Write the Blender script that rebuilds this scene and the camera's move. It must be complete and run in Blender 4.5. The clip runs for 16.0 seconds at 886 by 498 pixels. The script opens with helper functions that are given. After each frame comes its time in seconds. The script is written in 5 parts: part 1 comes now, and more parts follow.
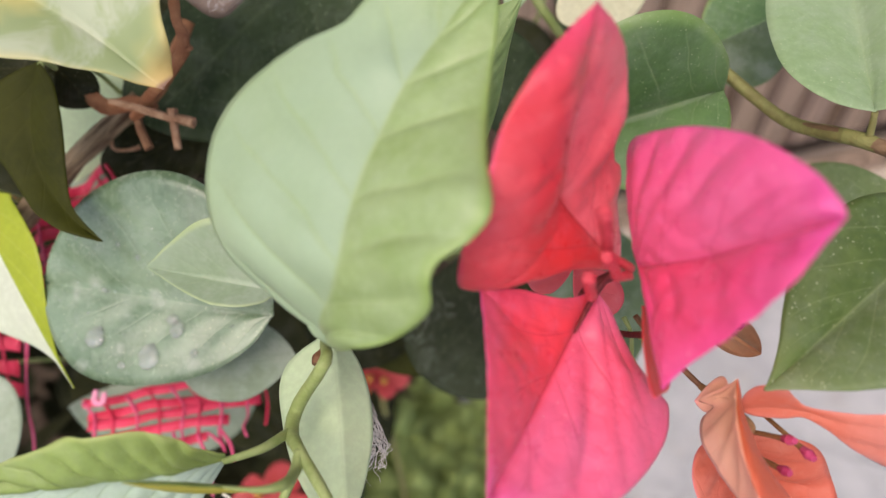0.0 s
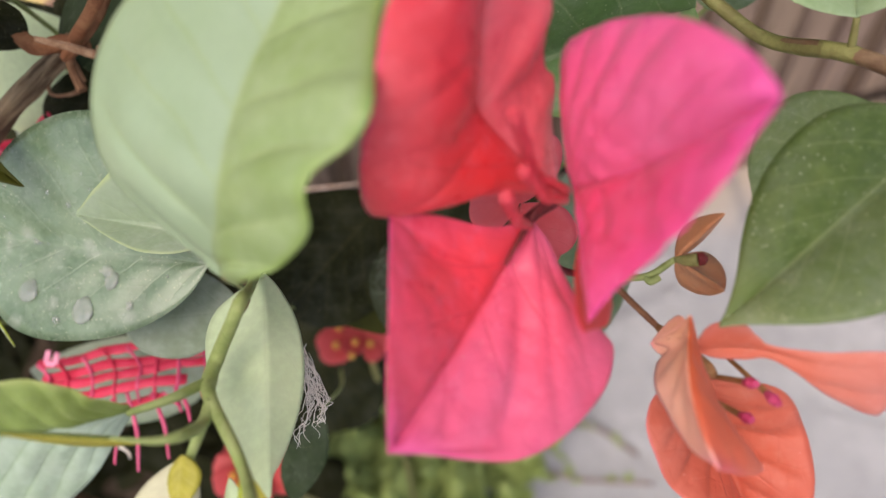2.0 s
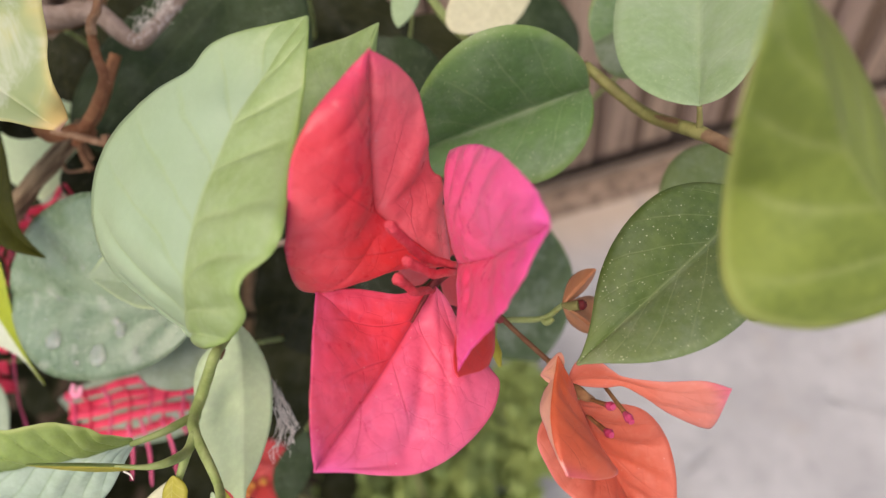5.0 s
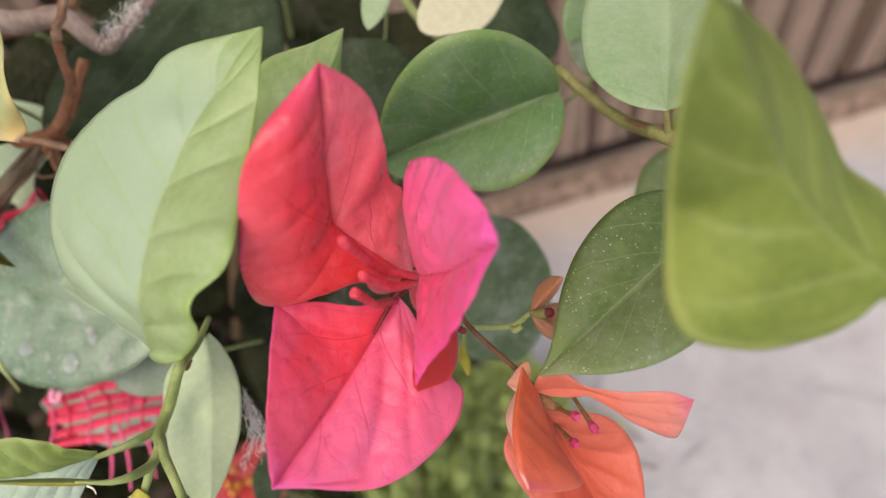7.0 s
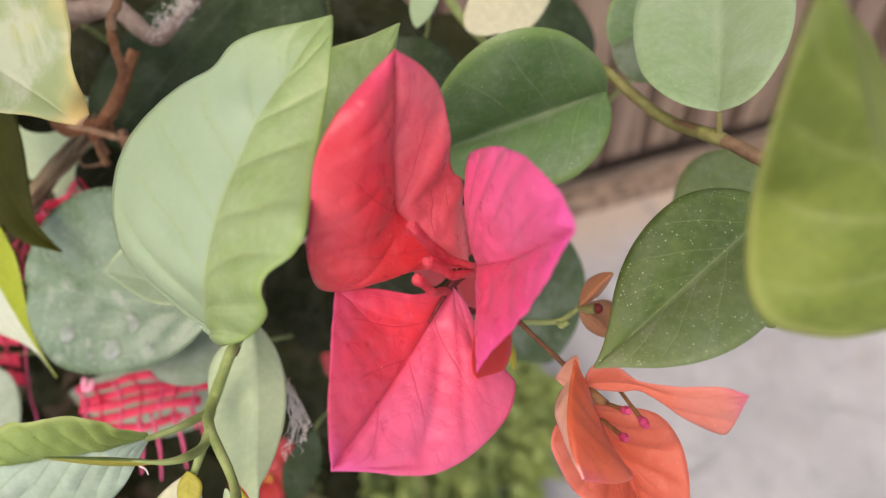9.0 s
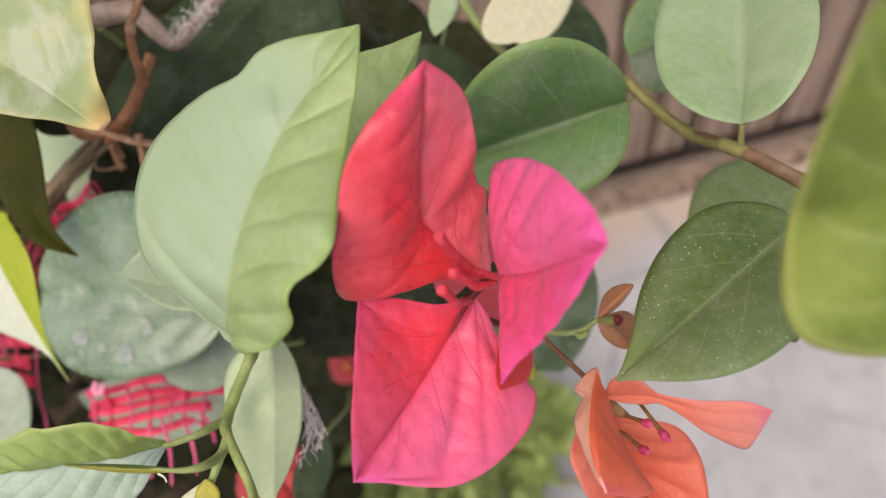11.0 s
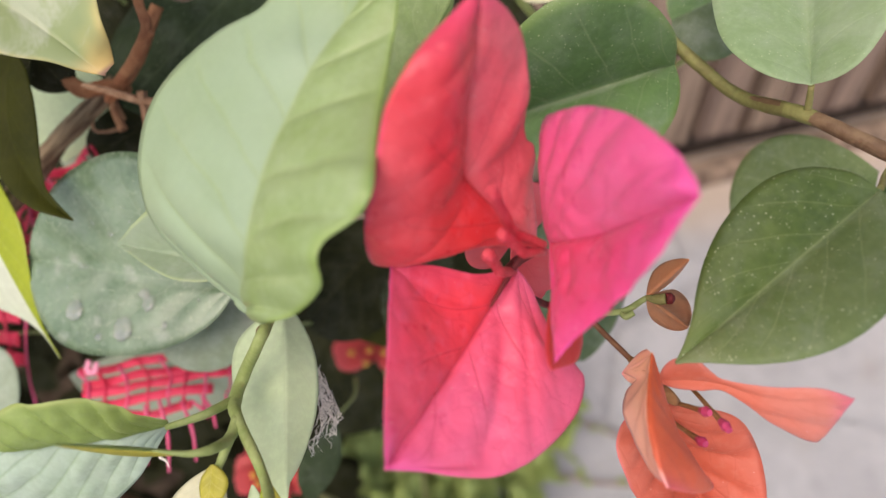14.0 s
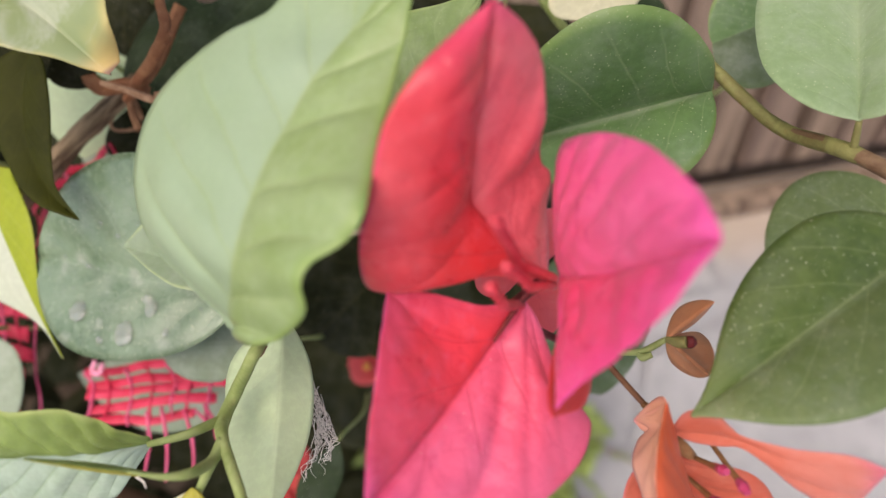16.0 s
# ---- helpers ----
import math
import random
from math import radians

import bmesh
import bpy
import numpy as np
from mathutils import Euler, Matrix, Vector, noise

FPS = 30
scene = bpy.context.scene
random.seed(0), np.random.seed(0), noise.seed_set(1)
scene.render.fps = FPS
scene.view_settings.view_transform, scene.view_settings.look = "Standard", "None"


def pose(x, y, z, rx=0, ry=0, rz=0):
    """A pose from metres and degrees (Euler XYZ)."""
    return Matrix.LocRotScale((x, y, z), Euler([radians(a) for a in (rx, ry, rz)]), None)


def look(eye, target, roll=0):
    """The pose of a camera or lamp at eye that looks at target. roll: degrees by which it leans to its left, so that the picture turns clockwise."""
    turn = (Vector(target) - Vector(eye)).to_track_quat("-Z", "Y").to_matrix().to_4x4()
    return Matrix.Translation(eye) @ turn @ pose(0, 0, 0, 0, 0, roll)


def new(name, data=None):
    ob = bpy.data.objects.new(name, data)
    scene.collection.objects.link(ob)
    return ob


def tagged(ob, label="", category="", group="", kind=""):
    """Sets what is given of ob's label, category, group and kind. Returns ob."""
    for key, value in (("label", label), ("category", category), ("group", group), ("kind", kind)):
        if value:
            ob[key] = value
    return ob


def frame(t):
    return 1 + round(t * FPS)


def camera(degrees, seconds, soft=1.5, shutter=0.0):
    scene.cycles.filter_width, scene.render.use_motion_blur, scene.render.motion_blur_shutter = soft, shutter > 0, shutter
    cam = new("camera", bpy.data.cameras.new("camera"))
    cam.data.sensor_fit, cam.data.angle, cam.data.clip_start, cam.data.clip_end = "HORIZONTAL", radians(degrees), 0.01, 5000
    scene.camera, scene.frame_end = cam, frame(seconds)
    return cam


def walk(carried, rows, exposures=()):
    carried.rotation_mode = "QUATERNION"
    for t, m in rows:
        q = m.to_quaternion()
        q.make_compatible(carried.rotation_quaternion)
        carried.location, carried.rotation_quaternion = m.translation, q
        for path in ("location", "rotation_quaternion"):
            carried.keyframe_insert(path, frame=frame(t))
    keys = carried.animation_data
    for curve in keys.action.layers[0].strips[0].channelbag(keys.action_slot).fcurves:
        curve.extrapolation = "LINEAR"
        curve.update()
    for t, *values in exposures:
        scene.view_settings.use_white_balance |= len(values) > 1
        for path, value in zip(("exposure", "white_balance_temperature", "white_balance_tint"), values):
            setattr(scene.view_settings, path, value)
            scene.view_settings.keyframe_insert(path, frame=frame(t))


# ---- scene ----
cam = camera(62.40, 16.0, soft=1.3)
# seconds, place of the eye, turn
ROWS = [
    (0.0, -0.00000, 0.00001, 0.75001, 39.999, -0.008, -0.001),
    (0.5, 0.00784, -0.00509, 0.74641, 39.169, 0.792, 0.515),
    (1.0, 0.00851, -0.00427, 0.74097, 38.534, 0.934, 0.720),
    (1.5, 0.01099, -0.00001, 0.73817, 38.527, 1.290, 0.714),
    (2.0, 0.01375, 0.00225, 0.73722, 37.967, 1.857, 0.317),
    (2.5, 0.01266, -0.00396, 0.73987, 38.058, 1.855, 0.817),
    (3.0, 0.01658, -0.00904, 0.75178, 38.406, 2.590, 0.814),
    (3.5, 0.01830, -0.01129, 0.75684, 38.540, 3.173, 0.611),
    (4.0, 0.02487, -0.01049, 0.76290, 37.689, 3.893, 0.550),
    (4.5, 0.02912, -0.00854, 0.76457, 37.927, 4.369, -0.030),
    (7.0, 0.03855, -0.00310, 0.76554, 36.873, 4.910, -0.808),
    (7.5, 0.03618, -0.00391, 0.76598, 36.987, 4.877, -0.634),
    (8.0, 0.03054, -0.00501, 0.76534, 37.443, 4.452, 0.016),
    (10.5, 0.02872, -0.00744, 0.76515, 38.056, 4.048, 0.880),
    (11.0, 0.02593, -0.00557, 0.76586, 38.172, 3.810, 1.112),
    (11.5, 0.02381, -0.00293, 0.76125, 37.993, 3.435, 1.103),
    (12.0, 0.02135, 0.00077, 0.75922, 37.962, 3.301, 1.057),
    (12.5, 0.02008, 0.00333, 0.75688, 37.970, 3.485, 1.315),
    (13.0, 0.01972, 0.00396, 0.75208, 37.492, 3.066, 1.198),
    (13.5, 0.02025, 0.00228, 0.74988, 37.198, 2.935, 1.172),
    (14.0, 0.01806, -0.00159, 0.75311, 37.858, 2.687, 1.795),
    (14.5, 0.01657, -0.00336, 0.75386, 37.943, 2.764, 1.951),
    (15.0, 0.01742, -0.00233, 0.75469, 38.250, 2.793, 1.691),
    (15.5, 0.02009, 0.00080, 0.75314, 38.025, 3.206, 2.102),
    (16.0, 0.02175, 0.00473, 0.74877, 38.929, 2.702, 6.068),
]
walk(cam, [(t, pose(*row)) for t, *row in ROWS], exposures=[(0.0, 0.52, 6950, 14.5), (0.5, 0.59, 6950, 14.5), (0.9, 0.47, 7030, 14.5), (3.0, 0.48, 7080, 14.5), (6.0, 0.49, 7300, 14.5), (7.0, 0.52, 7180, 14.5), (8.0, 0.50, 7300, 14.5), (10.5, 0.48, 7180, 14.5), (16.0, 0.49, 7150, 14.5)])
cam.data.dof.use_dof = True
cam.data.dof.focus_distance = 0.126
cam.data.dof.aperture_fstop = 12.0

# ---- light: soft daylight in open shade ----
world = bpy.data.worlds.new("sky")
scene.world = world
world.use_nodes = True
wn = world.node_tree
sky = wn.nodes.new("ShaderNodeTexSky")
sky.sky_type = "NISHITA"
sky.sun_disc = False
SUN_UP, SUN_TURN = radians(58), radians(208)
sky.sun_elevation, sky.sun_rotation = SUN_UP, SUN_TURN
sky.air_density, sky.dust_density = 1.0, 3.0
wn.nodes["Background"].inputs["Strength"].default_value = 0.15
wn.links.new(sky.outputs["Color"], wn.nodes["Background"].inputs["Color"])
sun = new("sun", bpy.data.lights.new("sun", "SUN"))
sun.data.energy, sun.data.angle, sun.data.color = 1.55, radians(60), (1.0, 0.94, 0.86)
sun_way = Vector((math.sin(SUN_TURN) * math.cos(SUN_UP), math.cos(SUN_TURN) * math.cos(SUN_UP), math.sin(SUN_UP)))
sun.matrix_world = look(sun_way * 5, (0, 0, 0))


# ---- materials ----
class Nodes:
    """Short way to wire a node material."""

    def __init__(self, name):
        self.mat = bpy.data.materials.new(name)
        self.mat.use_nodes = True
        self.tree = self.mat.node_tree
        self.bsdf = self.tree.nodes["Principled BSDF"]
        self.out = self.tree.nodes["Material Output"]

    def put(self, socket, value):
        if isinstance(value, bpy.types.NodeSocket):
            self.tree.links.new(value, socket)
        else:
            socket.default_value = value

    def math(self, op, a, b=0.0, c=0.0, clamp=False):
        n = self.tree.nodes.new("ShaderNodeMath")
        n.operation, n.use_clamp = op, clamp
        for s, v in zip(n.inputs, (a, b, c)):
            self.put(s, v)
        return n.outputs[0]

    def mix(self, f, a, b, blend="MIX"):
        n = self.tree.nodes.new("ShaderNodeMix")
        n.data_type, n.blend_type = "RGBA", blend
        self.put(n.inputs[0], f)
        self.put(n.inputs[6], a if isinstance(a, bpy.types.NodeSocket) else (*a, 1))
        self.put(n.inputs[7], b if isinstance(b, bpy.types.NodeSocket) else (*b, 1))
        return n.outputs[2]

    def coords(self):
        return self.tree.nodes.new("ShaderNodeTexCoord")

    def noise(self, scale, detail=3.0, rough=0.55, where=None, warp=0.0):
        n = self.tree.nodes.new("ShaderNodeTexNoise")
        n.inputs["Scale"].default_value, n.inputs["Detail"].default_value = scale, detail
        n.inputs["Roughness"].default_value, n.inputs["Distortion"].default_value = rough, warp
        self.tree.links.new(where or self.coords().outputs["Object"], n.inputs["Vector"])
        return n.outputs["Fac"]

    def cells(self, scale, feature="F1", where=None, rand=1.0):
        n = self.tree.nodes.new("ShaderNodeTexVoronoi")
        n.feature = feature
        n.inputs["Scale"].default_value = scale
        n.inputs["Randomness"].default_value = rand
        self.tree.links.new(where or self.coords().outputs["Object"], n.inputs["Vector"])
        return n.outputs["Distance"]

    def band(self, v, lo, hi):
        n = self.tree.nodes.new("ShaderNodeMapRange")
        n.interpolation_type = "SMOOTHSTEP"
        self.put(n.inputs[0], v)
        n.inputs[1].default_value, n.inputs[2].default_value = lo, hi
        return n.outputs[0]

    def bump(self, height, strength, distance=0.001):
        n = self.tree.nodes.new("ShaderNodeBump")
        n.inputs["Strength"].default_value, n.inputs["Distance"].default_value = strength, distance
        self.put(n.inputs["Height"], height)
        self.tree.links.new(n.outputs[0], self.bsdf.inputs["Normal"])
        return n.outputs[0]

    def finish(self, colour, rough=0.5, through_light=0.0, spec=0.4, sheen=0.0):
        self.put(self.bsdf.inputs["Base Color"], colour if isinstance(colour, bpy.types.NodeSocket) else (*colour, 1))
        self.put(self.bsdf.inputs["Roughness"], rough)
        self.bsdf.inputs["Specular IOR Level"].default_value = spec
        if through_light:
            t = self.tree.nodes.new("ShaderNodeBsdfTranslucent")
            self.put(t.inputs["Color"], colour if isinstance(colour, bpy.types.NodeSocket) else (*colour, 1))
            m = self.tree.nodes.new("ShaderNodeMixShader")
            m.inputs[0].default_value = through_light
            self.tree.links.new(self.bsdf.outputs[0], m.inputs[1])
            self.tree.links.new(t.outputs[0], m.inputs[2])
            self.tree.links.new(m.outputs[0], self.out.inputs["Surface"])
        return self.mat


def leaf_uv(n):
    """Across the blade from the midrib (0 to 1) and along it (0 to 1)."""
    sep = n.tree.nodes.new("ShaderNodeSeparateXYZ")
    n.tree.links.new(n.coords().outputs["UV"], sep.inputs[0])
    u = n.math("ABSOLUTE", n.math("MULTIPLY_ADD", sep.outputs[0], 2.0, -1.0))
    return u, sep.outputs[1]


def vein_mask(n, u, s, count, slant=0.30, rib=0.035, fine=0.10):
    """One where a vein runs: the midrib and curved side veins."""
    jig = n.math("MULTIPLY_ADD", n.noise(90.0, 2.0), 0.05, -0.025)
    run = n.math("ADD", n.math("SUBTRACT", s, n.math("MULTIPLY", n.math("POWER", u, 0.8), slant)), jig)
    tri_wave = n.math("ABSOLUTE", n.math("SUBTRACT", n.math("FRACT", n.math("MULTIPLY", run, float(count))), 0.5))
    side = n.math("SUBTRACT", 1.0, n.band(tri_wave, 0.0, fine))
    side = n.math("MULTIPLY", side, n.band(u, 1.05, 0.55))
    mid = n.math("SUBTRACT", 1.0, n.band(u, 0.0, rib))
    return n.math("MAXIMUM", n.math("MULTIPLY", side, 0.6), mid)


def leaf_material(name, colour, vein, dark=None, edge=None, count=7, rough=0.5, dust=0.0, specks=0.0, thin=0.18, vein_show=0.6, relief=0.25, spec=0.4, blots=0.0, vein_width=0.10, slant=0.30, sky_sheen=None, web=0.0):
    n = Nodes(name)
    u, s = leaf_uv(n)
    veins = vein_mask(n, u, s, count, slant, fine=vein_width)
    dark = dark or tuple(c * 0.72 for c in colour)
    col = n.mix(n.band(n.noise(55.0, 4.0, 0.6), 0.32, 0.68), dark, colour)
    col = n.mix(n.math("MULTIPLY", n.band(n.noise(700.0, 2.0), 0.35, 0.75), 0.25), col, tuple(min(1, c * 1.35) for c in colour))
    col = n.mix(n.math("MULTIPLY", veins, vein_show), col, vein)
    if edge:
        col = n.mix(n.math("MULTIPLY", n.band(u, 0.86, 1.0), 0.75), col, edge)
    if dust:
        col = n.mix(n.math("MULTIPLY", n.band(n.noise(130.0, 5.0, 0.7), 0.40, 0.75), dust), col, (0.62, 0.66, 0.62))
    r = n.math("MULTIPLY_ADD", n.noise(240.0, 3.0), 0.25, rough - 0.12)
    if specks:
        dots = n.math("SUBTRACT", 1.0, n.band(n.cells(850.0), 0.06, 0.15))
        more = n.math("SUBTRACT", 1.0, n.band(n.cells(1500.0), 0.06, 0.16))
        dots = n.math("MAXIMUM", n.math("MULTIPLY", dots, n.band(n.noise(420.0, 2.0), 0.32, 0.54)), n.math("MULTIPLY", more, n.band(n.noise(260.0, 3.0), 0.36, 0.58)))
        col = n.mix(n.math("MULTIPLY", dots, specks * 0.5), col, (0.66, 0.70, 0.48))
    if blots:
        spots = n.math("SUBTRACT", 1.0, n.band(n.math("ADD", n.cells(125.0), n.math("MULTIPLY_ADD", n.noise(400.0, 3.0), 0.30, -0.15)), 0.08, 0.30))
        spots = n.math("MULTIPLY", spots, n.band(n.noise(60.0, 1.0), 0.46, 0.54))
        col = n.mix(n.math("MULTIPLY", spots, blots), col, (0.50, 0.52, 0.47))
    # Sky reflection on one half, painted as a paler colour.
    if sky_sheen:
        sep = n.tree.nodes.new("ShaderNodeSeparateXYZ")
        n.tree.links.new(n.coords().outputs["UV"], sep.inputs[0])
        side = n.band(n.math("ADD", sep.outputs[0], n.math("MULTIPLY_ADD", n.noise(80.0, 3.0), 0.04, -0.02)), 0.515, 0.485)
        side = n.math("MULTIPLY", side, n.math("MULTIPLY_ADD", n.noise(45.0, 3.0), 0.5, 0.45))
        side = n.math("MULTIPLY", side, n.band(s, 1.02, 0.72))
        col = n.mix(n.math("MULTIPLY", side, n.math("MULTIPLY_ADD", veins, -0.6, 1.0)), col, sky_sheen)
    if web:
        fine = n.math("SUBTRACT", 1.0, n.band(n.math("ABSOLUTE", n.math("SUBTRACT", n.noise(170.0, 5.0, 0.7, None, 1.5), 0.5)), 0.0, 0.014))
        fine = n.math("MULTIPLY", fine, n.band(n.noise(75.0, 2.0), 0.48, 0.62))
        col = n.mix(n.math("MULTIPLY", fine, web), col, (0.42, 0.46, 0.40))
    cell = n.cells(900.0, "DISTANCE_TO_EDGE")
    height = n.math("ADD", n.math("MULTIPLY", veins, -0.6), n.math("MULTIPLY", n.band(cell, 0.0, 0.25), 0.05))
    n.bump(n.math("ADD", height, n.math("MULTIPLY", n.noise(300.0, 3.0), 0.35)), relief, 0.0006)
    return n.finish(col, r, thin, spec)


def bract_material(name, inner, outer, vein, rough=0.5, thin=0.3, count=4, relief=0.35, patch=None, tip=None, half=0, sheen_tint=None):
    n = Nodes(name)
    u, s = leaf_uv(n)
    jig = n.math("MULTIPLY_ADD", n.noise(45.0, 2.0), 0.12, -0.06)
    run = n.math("ADD", n.math("SUBTRACT", s, n.math("MULTIPLY", n.math("POWER", u, 0.7), 0.42)), jig)
    tri_wave = n.math("ABSOLUTE", n.math("SUBTRACT", n.math("FRACT", n.math("MULTIPLY", run, float(count))), 0.5))
    side = n.math("MULTIPLY", n.math("SUBTRACT", 1.0, n.band(tri_wave, 0.0, 0.05)), n.band(n.math("ADD", u, n.noise(150.0, 2.0)), 1.45, 0.85))
    mid = n.math("MULTIPLY", n.math("SUBTRACT", 1.0, n.band(u, 0.0, 0.022)), n.band(s, 1.05, 0.25))
    way = n.math("ADD", n.math("MAXIMUM", n.math("MULTIPLY", s, 0.9), n.math("MULTIPLY", u, 0.75)), n.math("MULTIPLY_ADD", n.noise(70.0, 3.0), 0.5, -0.25))
    col = n.mix(n.band(way, 0.25, 0.85), inner, outer)
    # Sheen of the sky on one half, put into the bract's colour.
    if sheen_tint:
        sep = n.tree.nodes.new("ShaderNodeSeparateXYZ")
        n.tree.links.new(n.coords().outputs["UV"], sep.inputs[0])
        sheen_side = n.band(n.math("ADD", sep.outputs[0], n.math("MULTIPLY_ADD", n.noise(120.0, 3.0), 0.06, -0.03)), *((0.485, 0.525) if half else (0.515, 0.475)))
        col = n.mix(n.math("MULTIPLY", sheen_side, n.math("MULTIPLY_ADD", n.noise(60.0, 3.0), 0.6, 0.25)), col, sheen_tint)
    # Pale mottles, in part glossy reflections painted as colour.
    if patch:
        col = n.mix(n.math("MULTIPLY", n.band(n.noise(60.0, 4.0, 0.55), 0.42, 0.75), 0.35), col, patch)
        col = n.mix(n.math("MULTIPLY", n.band(n.noise(420.0, 3.0, 0.6), 0.50, 0.78), 0.24), col, patch)
    if tip:
        rim = n.math("MAXIMUM", n.band(n.math("ADD", s, n.math("MULTIPLY", u, 0.05)), 0.84, 1.04), n.math("MULTIPLY", n.band(u, 0.95, 1.0), n.band(n.noise(60.0, 2.0), 0.45, 0.65)))
        col = n.mix(n.math("MULTIPLY", rim, 0.55), col, tip)
    net = n.math("SUBTRACT", 1.0, n.band(n.math("ADD", n.cells(230.0, "DISTANCE_TO_EDGE"), n.math("MULTIPLY_ADD", n.noise(500.0, 2.0), 0.14, -0.07)), 0.0, 0.05))
    lines = n.math("MAXIMUM", n.math("MAXIMUM", n.math("MULTIPLY", side, 0.30), n.math("MULTIPLY", mid, 0.70)), n.math("MULTIPLY", net, 0.11))
    col = n.mix(lines, col, vein)
    dots = n.math("SUBTRACT", 1.0, n.band(n.cells(900.0), 0.05, 0.13))
    dots = n.math("MULTIPLY", dots, n.band(n.math("SUBTRACT", n.noise(190.0, 2.0), n.math("MULTIPLY", s, 0.10)), 0.47, 0.58))
    col = n.mix(n.math("MULTIPLY", dots, 0.55), col, (0.95, 0.72, 0.70))
    cell = n.cells(420.0, "SMOOTH_F1")
    h = n.math("ADD", n.math("MULTIPLY", lines, -0.5), n.math("MULTIPLY", n.noise(180.0, 3.0, 0.55), 1.0))
    n.bump(n.math("ADD", h, n.math("MULTIPLY", cell, 0.5)), relief, 0.0010)
    n.bsdf.inputs["Sheen Weight"].default_value = 0.10
    r = n.math("MULTIPLY_ADD", n.noise(300.0, 3.0), 0.3, rough - 0.15)
    return n.finish(col, r, thin, 0.5)


def bark_material(name, light, dark, rough=0.8, stretch=(1, 1, 1), scale=160.0, relief=0.6, grain=None):
    n = Nodes(name)
    m = n.tree.nodes.new("ShaderNodeMapping")
    m.inputs["Scale"].default_value = stretch
    if grain:
        m.vector_type = "TEXTURE"
        m.inputs["Scale"].default_value = (9, 1, 1)
        m.inputs["Rotation"].default_value = Vector(grain).to_track_quat("X", "Z").to_euler()
    n.tree.links.new(n.coords().outputs["Object"], m.inputs["Vector"])
    f = n.noise(scale, 5.0, 0.65, m.outputs[0], 0.4)
    g = n.noise(scale * 5, 3.0, 0.6, m.outputs[0])
    col = n.mix(n.band(f, 0.35, 0.65), dark, light)
    col = n.mix(n.math("MULTIPLY", g, 0.35), col, tuple(c * 0.5 for c in dark))
    n.bump(n.math("ADD", f, n.math("MULTIPLY", g, 0.5)), relief, 0.0008)
    return n.finish(col, rough, 0.0, 0.25)


def yellowed_material():
    """A leaf fading from green to yellow in soft patches, browned at the tip."""
    n = Nodes("yellowed_leaf")
    u, s = leaf_uv(n)
    a = n.noise(48.0, 3.0, 0.5)
    col = n.mix(n.band(a, 0.42, 0.58), (0.29, 0.36, 0.17), (0.52, 0.50, 0.20))
    col = n.mix(n.math("MULTIPLY", n.band(n.noise(70.0, 4.0, 0.6, None, 0.6), 0.46, 0.62), 0.8), col, (0.47, 0.52, 0.38))
    near_rim = n.band(n.math("ADD", u, n.math("MULTIPLY_ADD", a, 0.5, -0.25)), 0.72, 1.0)
    col = n.mix(n.math("MULTIPLY", near_rim, 0.6), col, (0.55, 0.47, 0.17))
    col = n.mix(n.math("MULTIPLY", n.band(s, 0.90, 0.985), 0.7), col, (0.60, 0.38, 0.13))
    col = n.mix(n.band(s, 0.975, 0.99), col, (0.30, 0.17, 0.11))
    mid = n.math("SUBTRACT", 1.0, n.band(u, 0.0, 0.03))
    col = n.mix(n.math("MULTIPLY", mid, 0.12), col, (0.70, 0.70, 0.46))
    n.bump(n.math("ADD", n.math("MULTIPLY", mid, -0.15), n.noise(220.0, 4.0)), 0.25, 0.0006)
    return n.finish(col, 0.42, 0.25, 0.5)


# Left half carries a painted sky sheen.
YOUNG = leaf_material("young_leaf", (0.325, 0.430, 0.205), (0.39, 0.475, 0.235), (0.255, 0.365, 0.13), (0.26, 0.39, 0.085), count=8, rough=0.36, dust=0.10, thin=0.26, vein_show=0.38, vein_width=0.10, slant=0.16, spec=0.5, sky_sheen=(0.365, 0.485, 0.345))
# Cobweb streaks over a base painted near black for shade.
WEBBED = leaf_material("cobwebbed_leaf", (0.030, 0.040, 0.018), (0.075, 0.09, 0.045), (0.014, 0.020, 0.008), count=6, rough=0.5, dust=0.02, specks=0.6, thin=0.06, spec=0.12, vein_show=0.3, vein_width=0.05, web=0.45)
YOUNG_BACK = leaf_material("young_leaf_back", (0.40, 0.52, 0.24), (0.5, 0.6, 0.3), rough=0.6)
PALE = leaf_material("pale_leaf", (0.50, 0.625, 0.40), (0.56, 0.67, 0.45), (0.46, 0.58, 0.36), count=7, rough=0.5, dust=0.1, thin=0.20, vein_show=0.25, vein_width=0.05, relief=0.10)
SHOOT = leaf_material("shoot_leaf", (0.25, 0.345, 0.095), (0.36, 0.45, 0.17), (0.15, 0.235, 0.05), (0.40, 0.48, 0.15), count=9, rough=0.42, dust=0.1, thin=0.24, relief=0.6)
# Copy for the gleaming half: reflected sky painted as pale colour.
SHEEN = leaf_material("painted_sheen_leaf", (0.40, 0.51, 0.42), (0.22, 0.33, 0.17), (0.33, 0.44, 0.31), count=9, rough=0.33, dust=0.18, thin=0.22, relief=0.3, vein_width=0.14)
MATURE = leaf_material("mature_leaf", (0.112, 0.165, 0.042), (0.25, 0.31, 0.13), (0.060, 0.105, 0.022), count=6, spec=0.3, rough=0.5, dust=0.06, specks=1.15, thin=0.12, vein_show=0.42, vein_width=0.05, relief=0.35)
